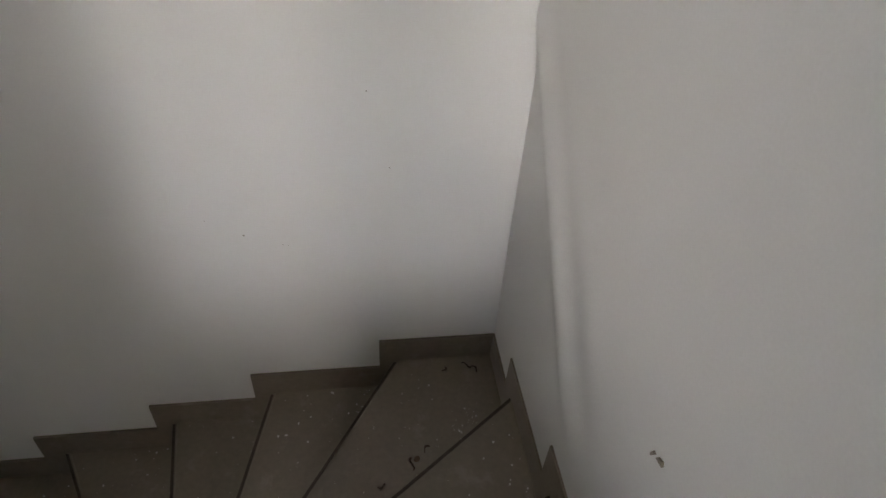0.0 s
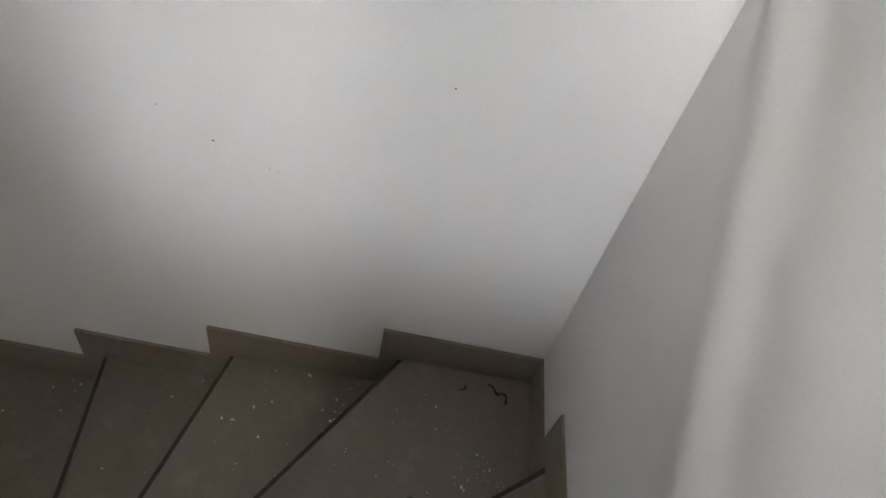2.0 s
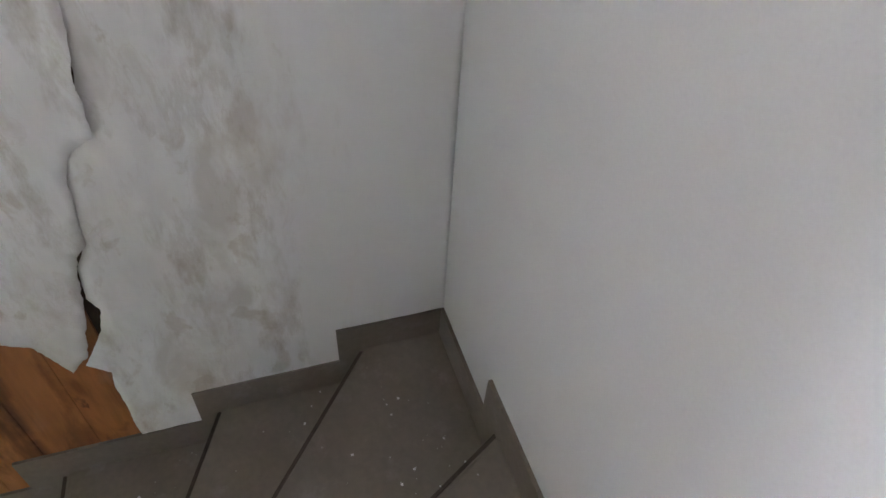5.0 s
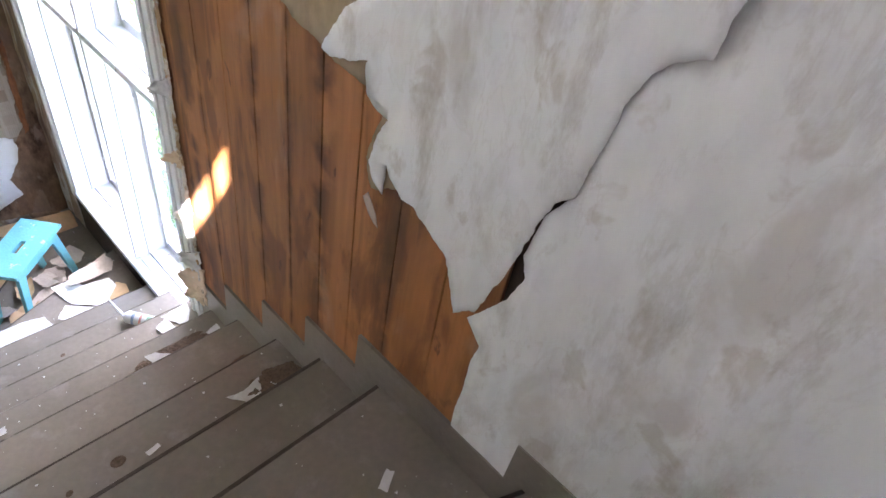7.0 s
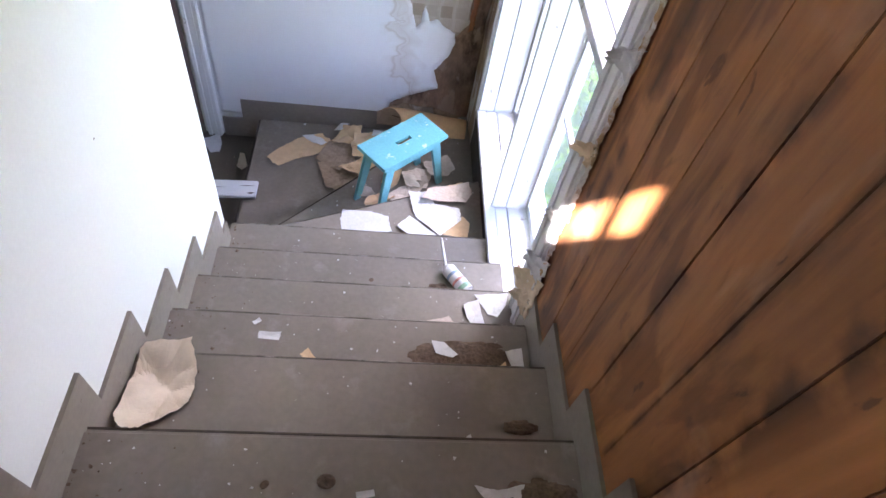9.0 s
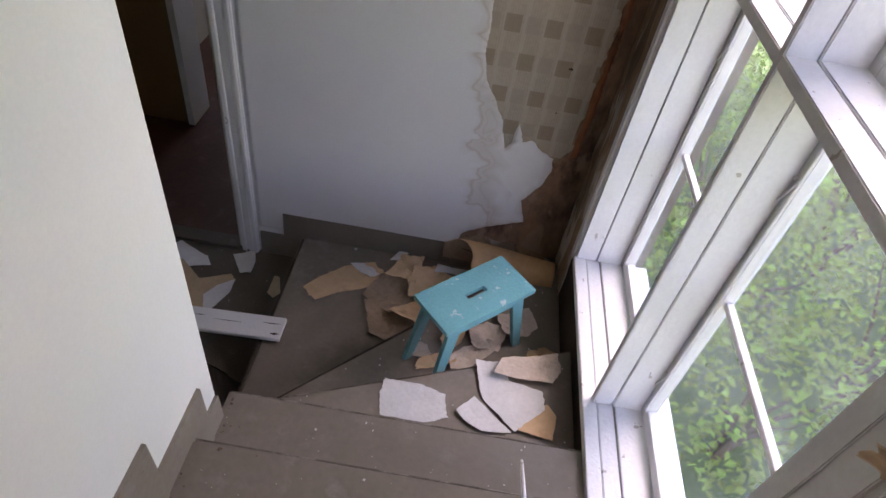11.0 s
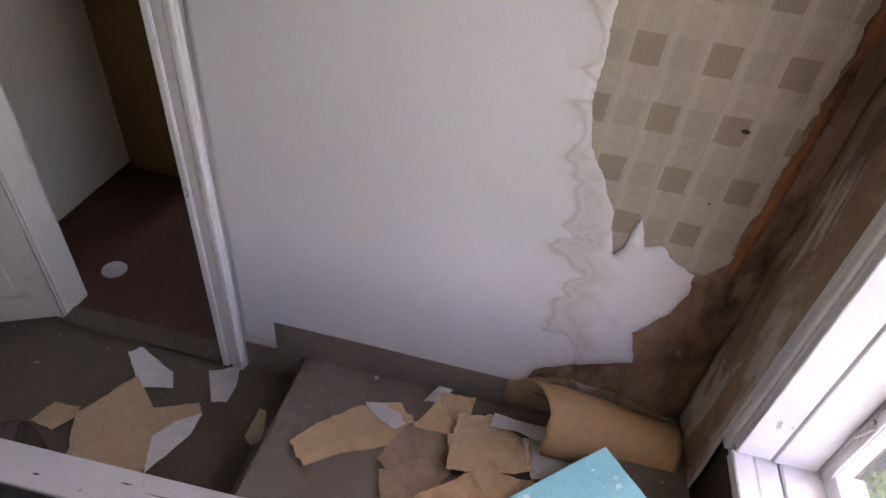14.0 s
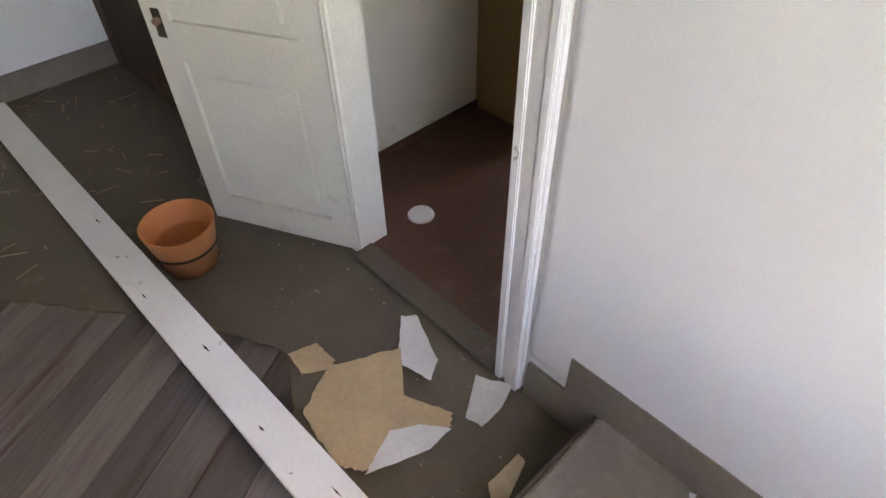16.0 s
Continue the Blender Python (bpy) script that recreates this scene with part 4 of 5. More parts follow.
for dims in ((-3.0, -2.985, YD + NT + 0.01, 5.785, -0.004, 0.035),):
    tagged(one_box("baseboard", dims, RED, bevel=0.003), "red-brown quarter strip along the room wall", "baseboard", kind="structure")
one_box("door_edge", (-2.60, -2.555, 5.755, 6.02, 0.0, 2.1), FRAME, bpy.data.objects["wall_room_north"], "white upright door trim")


# blue stool on the winder step
def stool(at, rz):
    s = thing("stool", "small turquoise-painted wooden stool with chipped paint on littered step", "stool", at=at, rz=rz)
    L, Wd, H = 0.475, 0.235, 0.415
    bm = bmesh.new()
    hx, hy = 0.052, 0.015
    for d in ((-L / 2, -hx, -Wd / 2, Wd / 2), (hx, L / 2, -Wd / 2, Wd / 2), (-hx, hx, -Wd / 2, -hy), (-hx, hx, hy, Wd / 2)):
        box(bm, d[0], d[1], d[2], d[3], H - 0.024, H)
    bmesh.ops.remove_doubles(bm, verts=bm.verts, dist=0.0005)
    seat = part("seat", bm, TURQ, s, "turquoise seat board with a hand slot")
    for sy in (-1, 1):
        bm = bmesh.new()
        prism(bm, [(-L / 2 + 0.02, 0), (L / 2 - 0.02, 0), (L / 2 - 0.05, -0.06), (-L / 2 + 0.05, -0.06)], -0.009, 0.009, Matrix.Translation((0, sy * 0.088, H - 0.024)) @ pose(0, 0, 0, 90, 0, 0))
        part("apron", bm, TURQ, s, bevel=0.002)
    for sx in (-1, 1):
        for sy in (-1, 1):
            bm = bmesh.new()
            t0, t1 = Vector((sx * 0.165, sy * 0.085, H - 0.024)), Vector((sx * 0.245, sy * 0.10, 0.0))
            for a, b in ((0.034, 0.011),):
                lo = [bm.verts.new(t1 + Vector((dx * 0.022, dy * b, 0))) for dx, dy in ((-1, -1), (1, -1), (1, 1), (-1, 1))]
                hi = [bm.verts.new(t0 + Vector((dx * a, dy * b, 0))) for dx, dy in ((-1, -1), (1, -1), (1, 1), (-1, 1))]
                bm.faces.new(lo[::-1])
                bm.faces.new(hi)
                for i in range(4):
                    bm.faces.new((lo[i], lo[(i + 1) % 4], hi[(i + 1) % 4], hi[i]))
            part("leg", bm, TURQ, s, bevel=0.002)
    return s


stool((-0.469, 3.924, 2 * R), 42.4)


# torn paper scraps
def scrap(name, label, at, size, rz, material, seed, crumple=0.02, fold=0.0, group="paper scraps on the stair", tilt=(0, 0), spiky=0.3, n=12, straight=0.0, outline=None):
    """An irregular sheet of torn paper: an angular ragged outline with a few creases."""
    rng = random.Random(int(seed * 1000))
    nv = rng.choice((5, 6, 7, 8)) if spiky > 0.2 else 4
    base = rng.random() * 0.6
    corners = []
    for k in range(nv):
        a = 2 * math.pi * (k + 0.35 * rng.uniform(-1, 1)) / nv + base
        c, s2 = math.cos(a), math.sin(a)
        q = (1 / max(abs(c), abs(s2))) ** straight * (1 - spiky * 0.9 * rng.random())
        corners.append(Vector((q * c, q * s2)))
    if nv == 4:
        corners = [Vector((sx * rng.uniform(0.85, 1.0), sy * rng.uniform(0.8, 1.0))) for sx, sy in ((1, 1), (-1, 1), (-1, -1), (1, -1))]
    if outline:
        pts0 = [Vector(p) for p in outline]
        mid0 = sum(pts0, Vector((0, 0))) / len(pts0)
        nv, size, at, rz = len(pts0), (0.3, 0.3), (mid0.x, mid0.y, at[2]), 0.0
        corners = [(p - mid0) / 0.15 for p in pts0]
    per = 10 if n > 5 else 4
    rim = []
    for k in range(nv):
        p, q = corners[k], corners[(k + 1) % nv]
        for i in range(per):
            v = p.lerp(q, i / per)
            rim.append(v * (1 + (0.04 if outline else 0.10) * noise.noise((v.x * 5, v.y * 5, seed)) + 0.05 * noise.noise((v.x * 17, v.y * 17, seed))))
    creases = [(Vector((math.cos(a), math.sin(a))), rng.uniform(-0.35, 0.35), rng.uniform(0.3, 1.0)) for a in (rng.uniform(0, 3.14) for _ in range(4))]
    bm = bmesh.new()
    m = len(rim)
    ring = [None]

    def lifted(v):
        x, y = v.x * size[0] / 2, v.y * size[1] / 2
        z = sum(abs(v.dot(d) - c) * k for d, c, k in creases) * crumple * 0.45
        z += crumple * 0.5 * abs(noise.noise((x * 12, y * 12, seed)))
        z += fold * max(0.0, v.length - 0.55) ** 2 * (0.5 + 0.5 * math.sin(2 * math.atan2(v.y, v.x) + seed)) * 2.5
        return (x, y, z)
    pts = [[lifted(v * (i / n)) for v in rim] for i in range(1, n + 1)]
    mid = lifted(Vector((0, 0)))
    low = min(min(p[2] for row in pts for p in row), mid[2]) - 0.0012
    ring += [[bm.verts.new((x, y, z - low)) for x, y, z in row] for row in pts]
    mid = bm.verts.new((0, 0, mid[2] - low))
    for k in range(m):
        bm.faces.new((mid, ring[1][k], ring[1][(k + 1) % m]))
    for p, q in zip(ring[1:], ring[2:]):
        for k in range(m):
            bm.faces.new((p[k], q[k], q[(k + 1) % m], p[(k + 1) % m]))
    ob = link(name, bm, material, None, "", smooth=False)
    ob.matrix_world = pose(*at, tilt[0], tilt[1], rz)
    so = ob.modifiers.new("thickness", "SOLIDIFY")
    so.thickness, so.offset = 0.0012, 0
    return tagged(ob, label, "paper scrap", group)


KP, WP = "curled yellow-brown scrap of torn wallpaper lying on the step", "crumpled white scrap of torn wallpaper lying on the step"
Z1, Z2, Z3 = R, 2 * R, 3 * R
# Brown of some scraps and crumbs; also paints the shaded inside of the roll.
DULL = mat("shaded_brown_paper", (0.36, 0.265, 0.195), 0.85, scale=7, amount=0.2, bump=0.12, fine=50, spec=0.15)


def piece(label, z, material, seed, crumple, fold, *outline, group="paper scraps on the stair"):
    return scrap("paper_scrap", label, (0, 0, z), (0.3, 0.3), 0, material, seed, crumple, fold, group, outline=outline)


PINK = mat("pinkish_paper", (0.50, 0.41, 0.34), 0.85, scale=8, amount=0.12, bump=0.3)
CREAM = mat("cream_paper", (0.72, 0.59, 0.46), 0.85, scale=8, amount=0.10, bump=0.12, fine=40, dirt=(0.52, 0.37, 0.25), dirt_scale=5, dirt_at=0.55, dirt_soft=0.2)
piece("large crumpled yellowed paper piece leaning on the skirting", 8 * R, CREAM, 2.3, 0.05, 0.012, (-1.278, 2.25), (-1.265, 2.275), (-1.13, 2.285), (-1.095, 2.18), (-1.10, 2.09), (-1.21, 2.0), (-1.26, 1.995), (-1.28, 2.035))
piece("long tan strip of torn wallpaper on the landing", Z1, KRAFT, 20.3, 0.012, 0.004, (-1.33, 4.27), (-1.27, 4.37), (-1.15, 4.48), (-1.01, 4.53), (-0.91, 4.46), (-0.97, 4.37), (-1.15, 4.28), (-1.25, 4.19))
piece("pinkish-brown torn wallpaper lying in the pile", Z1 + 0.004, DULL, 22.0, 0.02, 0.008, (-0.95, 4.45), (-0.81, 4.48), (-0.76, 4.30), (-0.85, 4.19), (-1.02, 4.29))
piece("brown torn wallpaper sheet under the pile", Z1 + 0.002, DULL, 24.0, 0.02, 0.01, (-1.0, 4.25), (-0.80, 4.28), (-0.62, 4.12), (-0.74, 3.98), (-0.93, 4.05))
piece("tan wallpaper sheet folded up against the skirting", Z1 + 0.02, KRAFT, 26.0, 0.05, 0.015, (-0.93, 4.43), (-0.86, 4.60), (-0.73, 4.61), (-0.74, 4.53), (-0.79, 4.44))
piece(WP, Z1 + 0.035, PAPER, 27.0, 0.02, 0.01, (-0.92, 4.55), (-0.88, 4.63), (-0.82, 4.63), (-0.87, 4.56))
piece("tan wallpaper sheet with torn corners on the pile", Z1 + 0.03, KRAFT, 28.0, 0.03, 0.012, (-0.78, 4.52), (-0.66, 4.56), (-0.50, 4.47), (-0.49, 4.36), (-0.64, 4.33), (-0.78, 4.29))
piece("tan wallpaper sheet curling beside the stool", Z1 + 0.02, KRAFT, 30.0, 0.05, 0.02, (-0.86, 4.15), (-0.65, 4.35), (-0.48, 4.34), (-0.42, 4.20), (-0.60, 4.11))
piece("pale grey torn wallpaper on the pile", Z1 + 0.04, PAPER, 32.0, 0.025, 0.01, (-0.54, 4.49), (-0.42, 4.54), (-0.27, 4.54), (-0.25, 4.48), (-0.49, 4.33))
piece("white strip of torn paper on the pile", Z1 + 0.068, PAPER, 34.0, 0.012, 0.004, (-0.65, 4.55), (-0.42, 4.54), (-0.46, 4.47), (-0.56, 4.50), (-0.66, 4.49))
piece("tan wallpaper piece against the window skirting", Z1, KRAFT, 36.0, 0.05, 0.02, (-0.16, 4.30), (-0.03, 4.38), (-0.03, 4.16), (-0.12, 4.12), (-0.20, 4.20))
for i, (x, y, w, h, a) in enumerate(((-0.58, 3.83, 0.26, 0.10, 20), (-0.42, 3.90, 0.30, 0.14, 40), (-0.35, 4.02, 0.28, 0.20, 10), (-0.52, 3.98, 0.22, 0.12, 75), (-0.22, 4.12, 0.24, 0.22, 20), (-0.66, 3.86, 0.14, 0.10, 10))):
    scrap("paper_scrap", "crumpled pinkish-brown scrap of wallpaper under the stool", (x, y, Z2 + 0.004 * i), (w, h), a, bpy.data.materials["pinkish_paper"] if i % 3 else KRAFT, 41.1 + i * 2.3, 0.03, 0.03, straight=0.4)
piece("flat white rectangle of torn paper on the step", Z3, PAPER, 5.1, 0.006, 0.001, (-0.78, 3.59), (-0.63, 3.59), (-0.53, 3.56), (-0.51, 3.46), (-0.58, 3.42), (-0.77, 3.42), (-0.79, 3.52))
piece("large white sheet of torn wallpaper on the step", Z3 + 0.001, PAPER, 8.4, 0.014, 0.004, (-0.42, 3.75), (-0.30, 3.76), (-0.27, 3.68), (-0.13, 3.65), (-0.12, 3.56), (-0.24, 3.44), (-0.38, 3.57))
piece("pointed white flap of torn wallpaper on the step", Z3 + 0.012, PAPER, 9.9, 0.01, 0.002, (-0.48, 3.49), (-0.41, 3.57), (-0.25, 3.43), (-0.37, 3.42), (-0.44, 3.45))
piece("curled beige strip of wallpaper on the step", Z3 + 0.012, PINK, 12.2, 0.03, 0.01, (-0.34, 3.68), (-0.31, 3.77), (-0.07, 3.84), (-0.05, 3.75), (-0.09, 3.69))
piece("yellow-brown scrap of wallpaper on the step", Z3 + 0.006, KRAFT, 14.0, 0.015, 0.004, (-0.23, 3.45), (-0.21, 3.51), (-0.11, 3.59), (-0.07, 3.54), (-0.09, 3.43))
scrap("paper_scrap", KP, (-0.08, 3.92, Z2), (0.15, 0.20), 70, KRAFT, 15.5, 0.04, 0.03)
piece("pinkish-white strip of torn paper on the tread", 6 * R, PINK, 16.0, 0.01, 0.001, (-0.44, 2.56), (-0.39, 2.60), (-0.28, 2.63), (-0.25, 2.59), (-0.31, 2.56), (-0.40, 2.55))
piece(WP, 6 * R + 0.004, PAPER, 17.0, 0.02, 0.003, (-0.22, 2.69), (-0.16, 2.71), (-0.13, 2.57), (-0.16, 2.56), (-0.21, 2.63))
piece(WP, 6 * R + 0.002, PAPER, 18.0, 0.015, 0.002, (-0.17, 2.74), (-0.03, 2.75), (-0.04, 2.70), (-0.08, 2.64), (-0.12, 2.65))
piece("white shred of torn paper on the brown dust", 7 * R + 0.016, PAPER, 51.0, 0.02, 0.003, (-0.374, 2.415), (-0.327, 2.414), (-0.281, 2.365), (-0.30, 2.35), (-0.359, 2.371))
piece("white torn paper leaning by the window skirting", 7 * R + 0.006, PAPER, 52.0, 0.03, 0.006, (-0.106, 2.391), (-0.047, 2.403), (-0.04, 2.284), (-0.079, 2.312))
piece("tan curl of torn paper at the tread edge", 7 * R + 0.004, KRAFT, 53.0, 0.03, 0.006, (-0.182, 2.286), (-0.107, 2.353), (-0.102, 2.303), (-0.137, 2.287))
piece("ragged white scrap of wallpaper on the worn tread", 9 * R + 0.004, PAPER, 54.0, 0.02, 0.004, (-0.305, 1.826), (-0.24, 1.815), (-0.17, 1.83), (-0.19, 1.78), (-0.20, 1.735), (-0.251, 1.714), (-0.262, 1.77))
piece("small white flake of paper on the worn tread", 9 * R + 0.008, PAPER, 55.0, 0.015, 0.004, (-0.155, 1.79), (-0.12, 1.80), (-0.095, 1.765), (-0.14, 1.752))
piece("greyish white torn end of the tan strip", Z1 + 0.014, PAPER, 56.0, 0.015, 0.006, (-1.129, 4.494), (-1.008, 4.532), (-0.976, 4.475), (-0.947, 4.464), (-0.996, 4.417), (-1.06, 4.44))
piece("tiny white fleck of paper on the landing", Z1, PAPER, 57.0, 0.01, 0.004, (-1.138, 4.632), (-1.122, 4.640), (-1.118, 4.625), (-1.13, 4.618))
piece("small curled tan tab of paper in the pile", Z1 + 0.05, KRAFT, 58.0, 0.04, 0.01, (-0.80, 4.426), (-0.753, 4.437), (-0.75, 4.373), (-0.784, 4.367))
torn_sheet("peeling_strip", MOTTLE, wall_n, "brown stained paper drooping off the wall", [(-0.57, 0.34), (-0.55, 0.40), (-0.46, 0.435), (-0.36, 0.41), (-0.26, 0.42), (-0.10, 0.37), (-0.03, 0.33), (-0.03, 0.24), (-0.28, 0.27), (-0.46, 0.30)], lambda s, o, z: (s, YD - 0.018 - o - 0.10 * max(0.0, 0.40 - z), z), 0.006, 0.02, 0.008, 0.02, 63)
# half-open roll of brown paper in the corner
roll = thing("paper_roll", "loose curl of brown backing paper in the corner of the landing", "paper roll", at=(-0.25, 4.535, Z1 + 0.012), rz=-4)
TANROLL = mat("orange_tan_backing_paper", (0.60, 0.37, 0.20), 0.8, scale=5, amount=0.12, bump=0.08, fine=40, spec=0.2, dirt=(0.42, 0.22, 0.11), dirt_scale=4, dirt_at=0.6, dirt_soft=0.15)


def curl(name, shrink, material, label):
    """One side of the curled sheet; its mouth is cut on the slant, so the back reaches farther out than the front."""
    bm = bmesh.new()
    rows = []
    for i in range(31):
        row = []
        for k in range(37):
            a = math.radians(-30 + 225 * k / 36)
            back = min(1.0, max(0.0, (math.radians(120) - a) / math.radians(95)))
            u0 = -0.22 - 0.17 * back ** 1.5 + 0.008 * noise.noise((a * 4, 3, 1))
            u = u0 + (0.22 - u0) * i / 30
            flare = 0.02 * max(0.0, -0.2 - u) / 0.2
            rr = 0.126 + 0.010 * k / 36 + 0.005 * noise.noise((u * 6, a, 1)) - 0.06 * (u + 0.22) - flare - shrink
            row.append(bm.verts.new((u, min(rr * math.cos(a), 0.092 + 0.07 * u - shrink), max(0.004, 0.11 + rr * math.sin(a)))))
        rows.append(row)
    for p, q in zip(rows, rows[1:]):
        for k in range(36):
            bm.faces.new((p[k], p[k + 1], q[k + 1], q[k]))
    part(name, bm, material, roll, label, smooth=True).modifiers.new("thickness", "SOLIDIFY").thickness = 0.0012


curl("rolled_sheet", 0.0, TANROLL, "orange-tan outer side of the curled paper")
# Same sheet again in a darker brown, for the shade inside the curl.
curl("inner_side", 0.003, DULL, "inner side of the paper, its shade put into the brown")
# small chips on the treads
for i, (x, y, k, w, h, a, mt) in enumerate(((-0.94, 2.415, 7, 0.085, 0.035, -4, PAPER), (-0.99, 2.47, 7, 0.03, 0.018, 40, PAPER), (-0.80, 2.345, 7, 0.05, 0.04, -50, KRAFT), (-0.20, 2.375, 7, 0.05, 0.03, 30, PAPER), (-0.11, 1.80, 9, 0.05, 0.03, 30, PAPER), (-0.30, 1.98, 8, 0.09, 0.05, 35, PAPER), (-0.58, 1.80, 9, 0.05, 0.02, 10, PAPER), (-0.20, 1.12, 11, 0.07, 0.03, 30, PAPER))):
    scrap("paper_chip", "small pale chip of paper on the stair tread", (x, y, k * R), (w, h), a, mt, 60 + i * 1.3, 0.006, straight=0.6, spiky=0.2, n=4, group="paper chips on the treads")
# brown rot dust against the risers
ROTDUST = mat("brown_rot_dust", (0.135, 0.092, 0.064), 0.95, scale=20, amount=0.5, bump=0.8, fine=90)
for i, (x, y, k, w, d) in enumerate(((-0.25, 2.352, 7, 0.44, 0.17), (-0.13, 1.775, 9, 0.24, 0.15), (-0.30, 2.86, 5, 0.12, 0.10), (-0.12, 2.05, 8, 0.12, 0.05))):
    bm = bmesh.new()
    n = 22
    grid = []
    for a in range(n + 1):
        row = []
        for c in range(n + 1):
            u, v = a / n * 2 - 1, c / n * 2 - 1
            q = max(0.0, 1 - u * u - v * v + 0.5 * noise.noise((u * 2.5, v * 2.5, i)))
            row.append(bm.verts.new((x + u * w / 2, y + v * d / 2, k * R - 0.003 + 0.022 * min(q, 0.8) + 0.006 * noise.noise((u * 9, v * 9, i)) * min(1.0, q * 3))))
        grid.append(row)
    for p, q in zip(grid, grid[1:]):
        for c in range(n):
            bm.faces.new((p[c], q[c], q[c + 1], p[c + 1]))
    tagged(link("dirt_mound", bm, ROTDUST, smooth=True), "brown mound of crumbled rotten wood on the tread", "dirt mound", "dirt mounds on the stair")
for i, (x, y, k, s) in enumerate(((-0.68, 1.83, 9, 0.024), (-0.60, 2.79, 6, 0.011), (-0.83, 1.82, 9, 0.012), (-2.12, 0.50, 17, 0.014), (-1.83, 0.67, 17, 0.010))):
    bm = bmesh.new()
    bmesh.ops.create_cone(bm, cap_ends=True, segments=14, radius1=s, radius2=s * 0.8, depth=0.0012, matrix=pose(x, y, k * R + 0.0008, 0, 0, 20 * i) @ Matrix.Diagonal((1, 0.8, 1, 1)))
    part("knot_stain", bm, ROTDUST, stair, "dark spot on the tread")
# dry twigs and dirt caught on the winder treads and along the inner skirting
for i, (x, y, k, L, a) in enumerate(((-2.28, 0.082, 17, 0.025, 60), (-2.38, 0.066, 17, 0.045, -15), (-2.413, 0.088, 17, 0.04, -50), (-2.16, 0.46, 17, 0.035, 40), (-2.10, 0.52, 17, 0.05, 75), (-1.98, 0.60, 17, 0.03, 10))):
    bm = bmesh.new()
    for j in range(5):
        u0, u1 = (j / 5 - 0.5) * L, ((j + 1) / 5 - 0.5) * L
        b0, b1 = 0.25 * L * math.sin(j * 0.9 + i), 0.25 * L * math.sin((j + 1) * 0.9 + i)
        w = 0.0035 * (1.2 - 0.15 * j)
        prism(bm, [(u0, b0 - w), (u1, b1 - w), (u1, b1 + w), (u0, b0 + w)], 0.0002, 0.005, pose(x, y, k * R, 0, 0, a))
    tagged(link("twig", bm, DARK), "dark dry leaf stem lying on the winder tread", "twig", "dry stems on the treads")
bm = bmesh.new()
rnd = random.Random(23)
for i in range(130):
    k = rnd.choice((4, 5, 6, 6, 7, 7, 8, 8, 9, 9, 10))
    ya, yb = NOSE[k][1][1], NOSE[k - 1][1][1]
    x, y = XI1 + 0.022 + 0.22 * rnd.random() ** 3, rnd.uniform(ya + 0.01, yb - 0.005)
    s = 0.0015 + 0.006 * rnd.random() ** 3
    prism(bm, [(x + s * rnd.uniform(0.5, 1.3) * math.cos(t + rnd.random()), y + s * rnd.uniform(0.5, 1.3) * math.sin(t + rnd.random())) for t in (0, 1.57, 3.14, 4.71)], k * R + 0.0003, k * R + 0.001 + s * 0.5)
tagged(link("dirt_crumbs", bm, ROTDUST), "brown dirt and flaked paint along the inner skirting", "dirt", kind="stuff")
# sealant tube with nozzle
tube = thing("sealant_tube", "white sealant cartridge with a coloured label and long nozzle", "sealant tube", at=(-0.215, 2.905, 5 * R + 0.034), rz=126)
bm = bmesh.new()
bmesh.ops.create_cone(bm, cap_ends=True, segments=24, radius1=0.033, radius2=0.033, depth=0.14, matrix=pose(0, 0, 0, 0, 90, 0))
bmesh.ops.create_cone(bm, cap_ends=True, segments=24, radius1=0.034, radius2=0.014, depth=0.022, matrix=pose(0.080, 0, 0, 0, 90, 0))
part("cartridge", bm, PAPER, tube, "white plastic cartridge", smooth=False)
bm = bmesh.new()
bmesh.ops.create_cone(bm, cap_ends=True, segments=12, radius1=0.009, radius2=0.004, depth=0.15, matrix=pose(0.155, -0.035, 0.012, 0, 84, -30))
part("nozzle", bm, FRAME, tube, "white plastic nozzle", smooth=True)
for i, (col, w) in enumerate((((0.22, 0.36, 0.26), 0.022), ((0.52, 0.22, 0.18), 0.012), ((0.25, 0.32, 0.45), 0.014))):
    bm = bmesh.new()
    bmesh.ops.create_cone(bm, cap_ends=False, segments=24, radius1=0.0336, radius2=0.0336, depth=w, matrix=pose(-0.05 + 0.04 * i, 0, 0, 0, 90, 0))
    part("label_band", bm, mat("label_ink_%d" % i, col, 0.5, scale=40, amount=0.5), tube, "printed label band", smooth=True)

# plaster crumbs and dust specks on the treads
bm = bmesh.new()
rnd = random.Random(7)
for i in range(620):
    k = rnd.randrange(2, 20)
    (o0, i0), (o1, i1) = NOSE[k - 1], NOSE[k]
    u = rnd.random() ** (2.2 if rnd.random() < 0.65 else 1.0)
    if rnd.random() < 0.25:
        u = 1 - u * 0.5
    v = rnd.uniform(0.08, 0.92)
    a, b = Vector(o0).lerp(Vector(i0), u), Vector(o1).lerp(Vector(i1), u)
    p = a.lerp(b, v)
    if p.x > -0.03 or p.x < XB + 0.03 or p.y < 0.03 or p.y > YD - 0.03:
        continue
    s = 0.0015 + 0.0045 * rnd.random() ** 3
    prism(bm, [(p.x + s * rnd.uniform(0.5, 1.3) * math.cos(t + rnd.random()), p.y + s * rnd.uniform(0.5, 1.3) * math.sin(t + rnd.random())) for t in (0, 1.57, 3.14, 4.71)], k * R + 0.0003, k * R + 0.001 + s * 0.4)
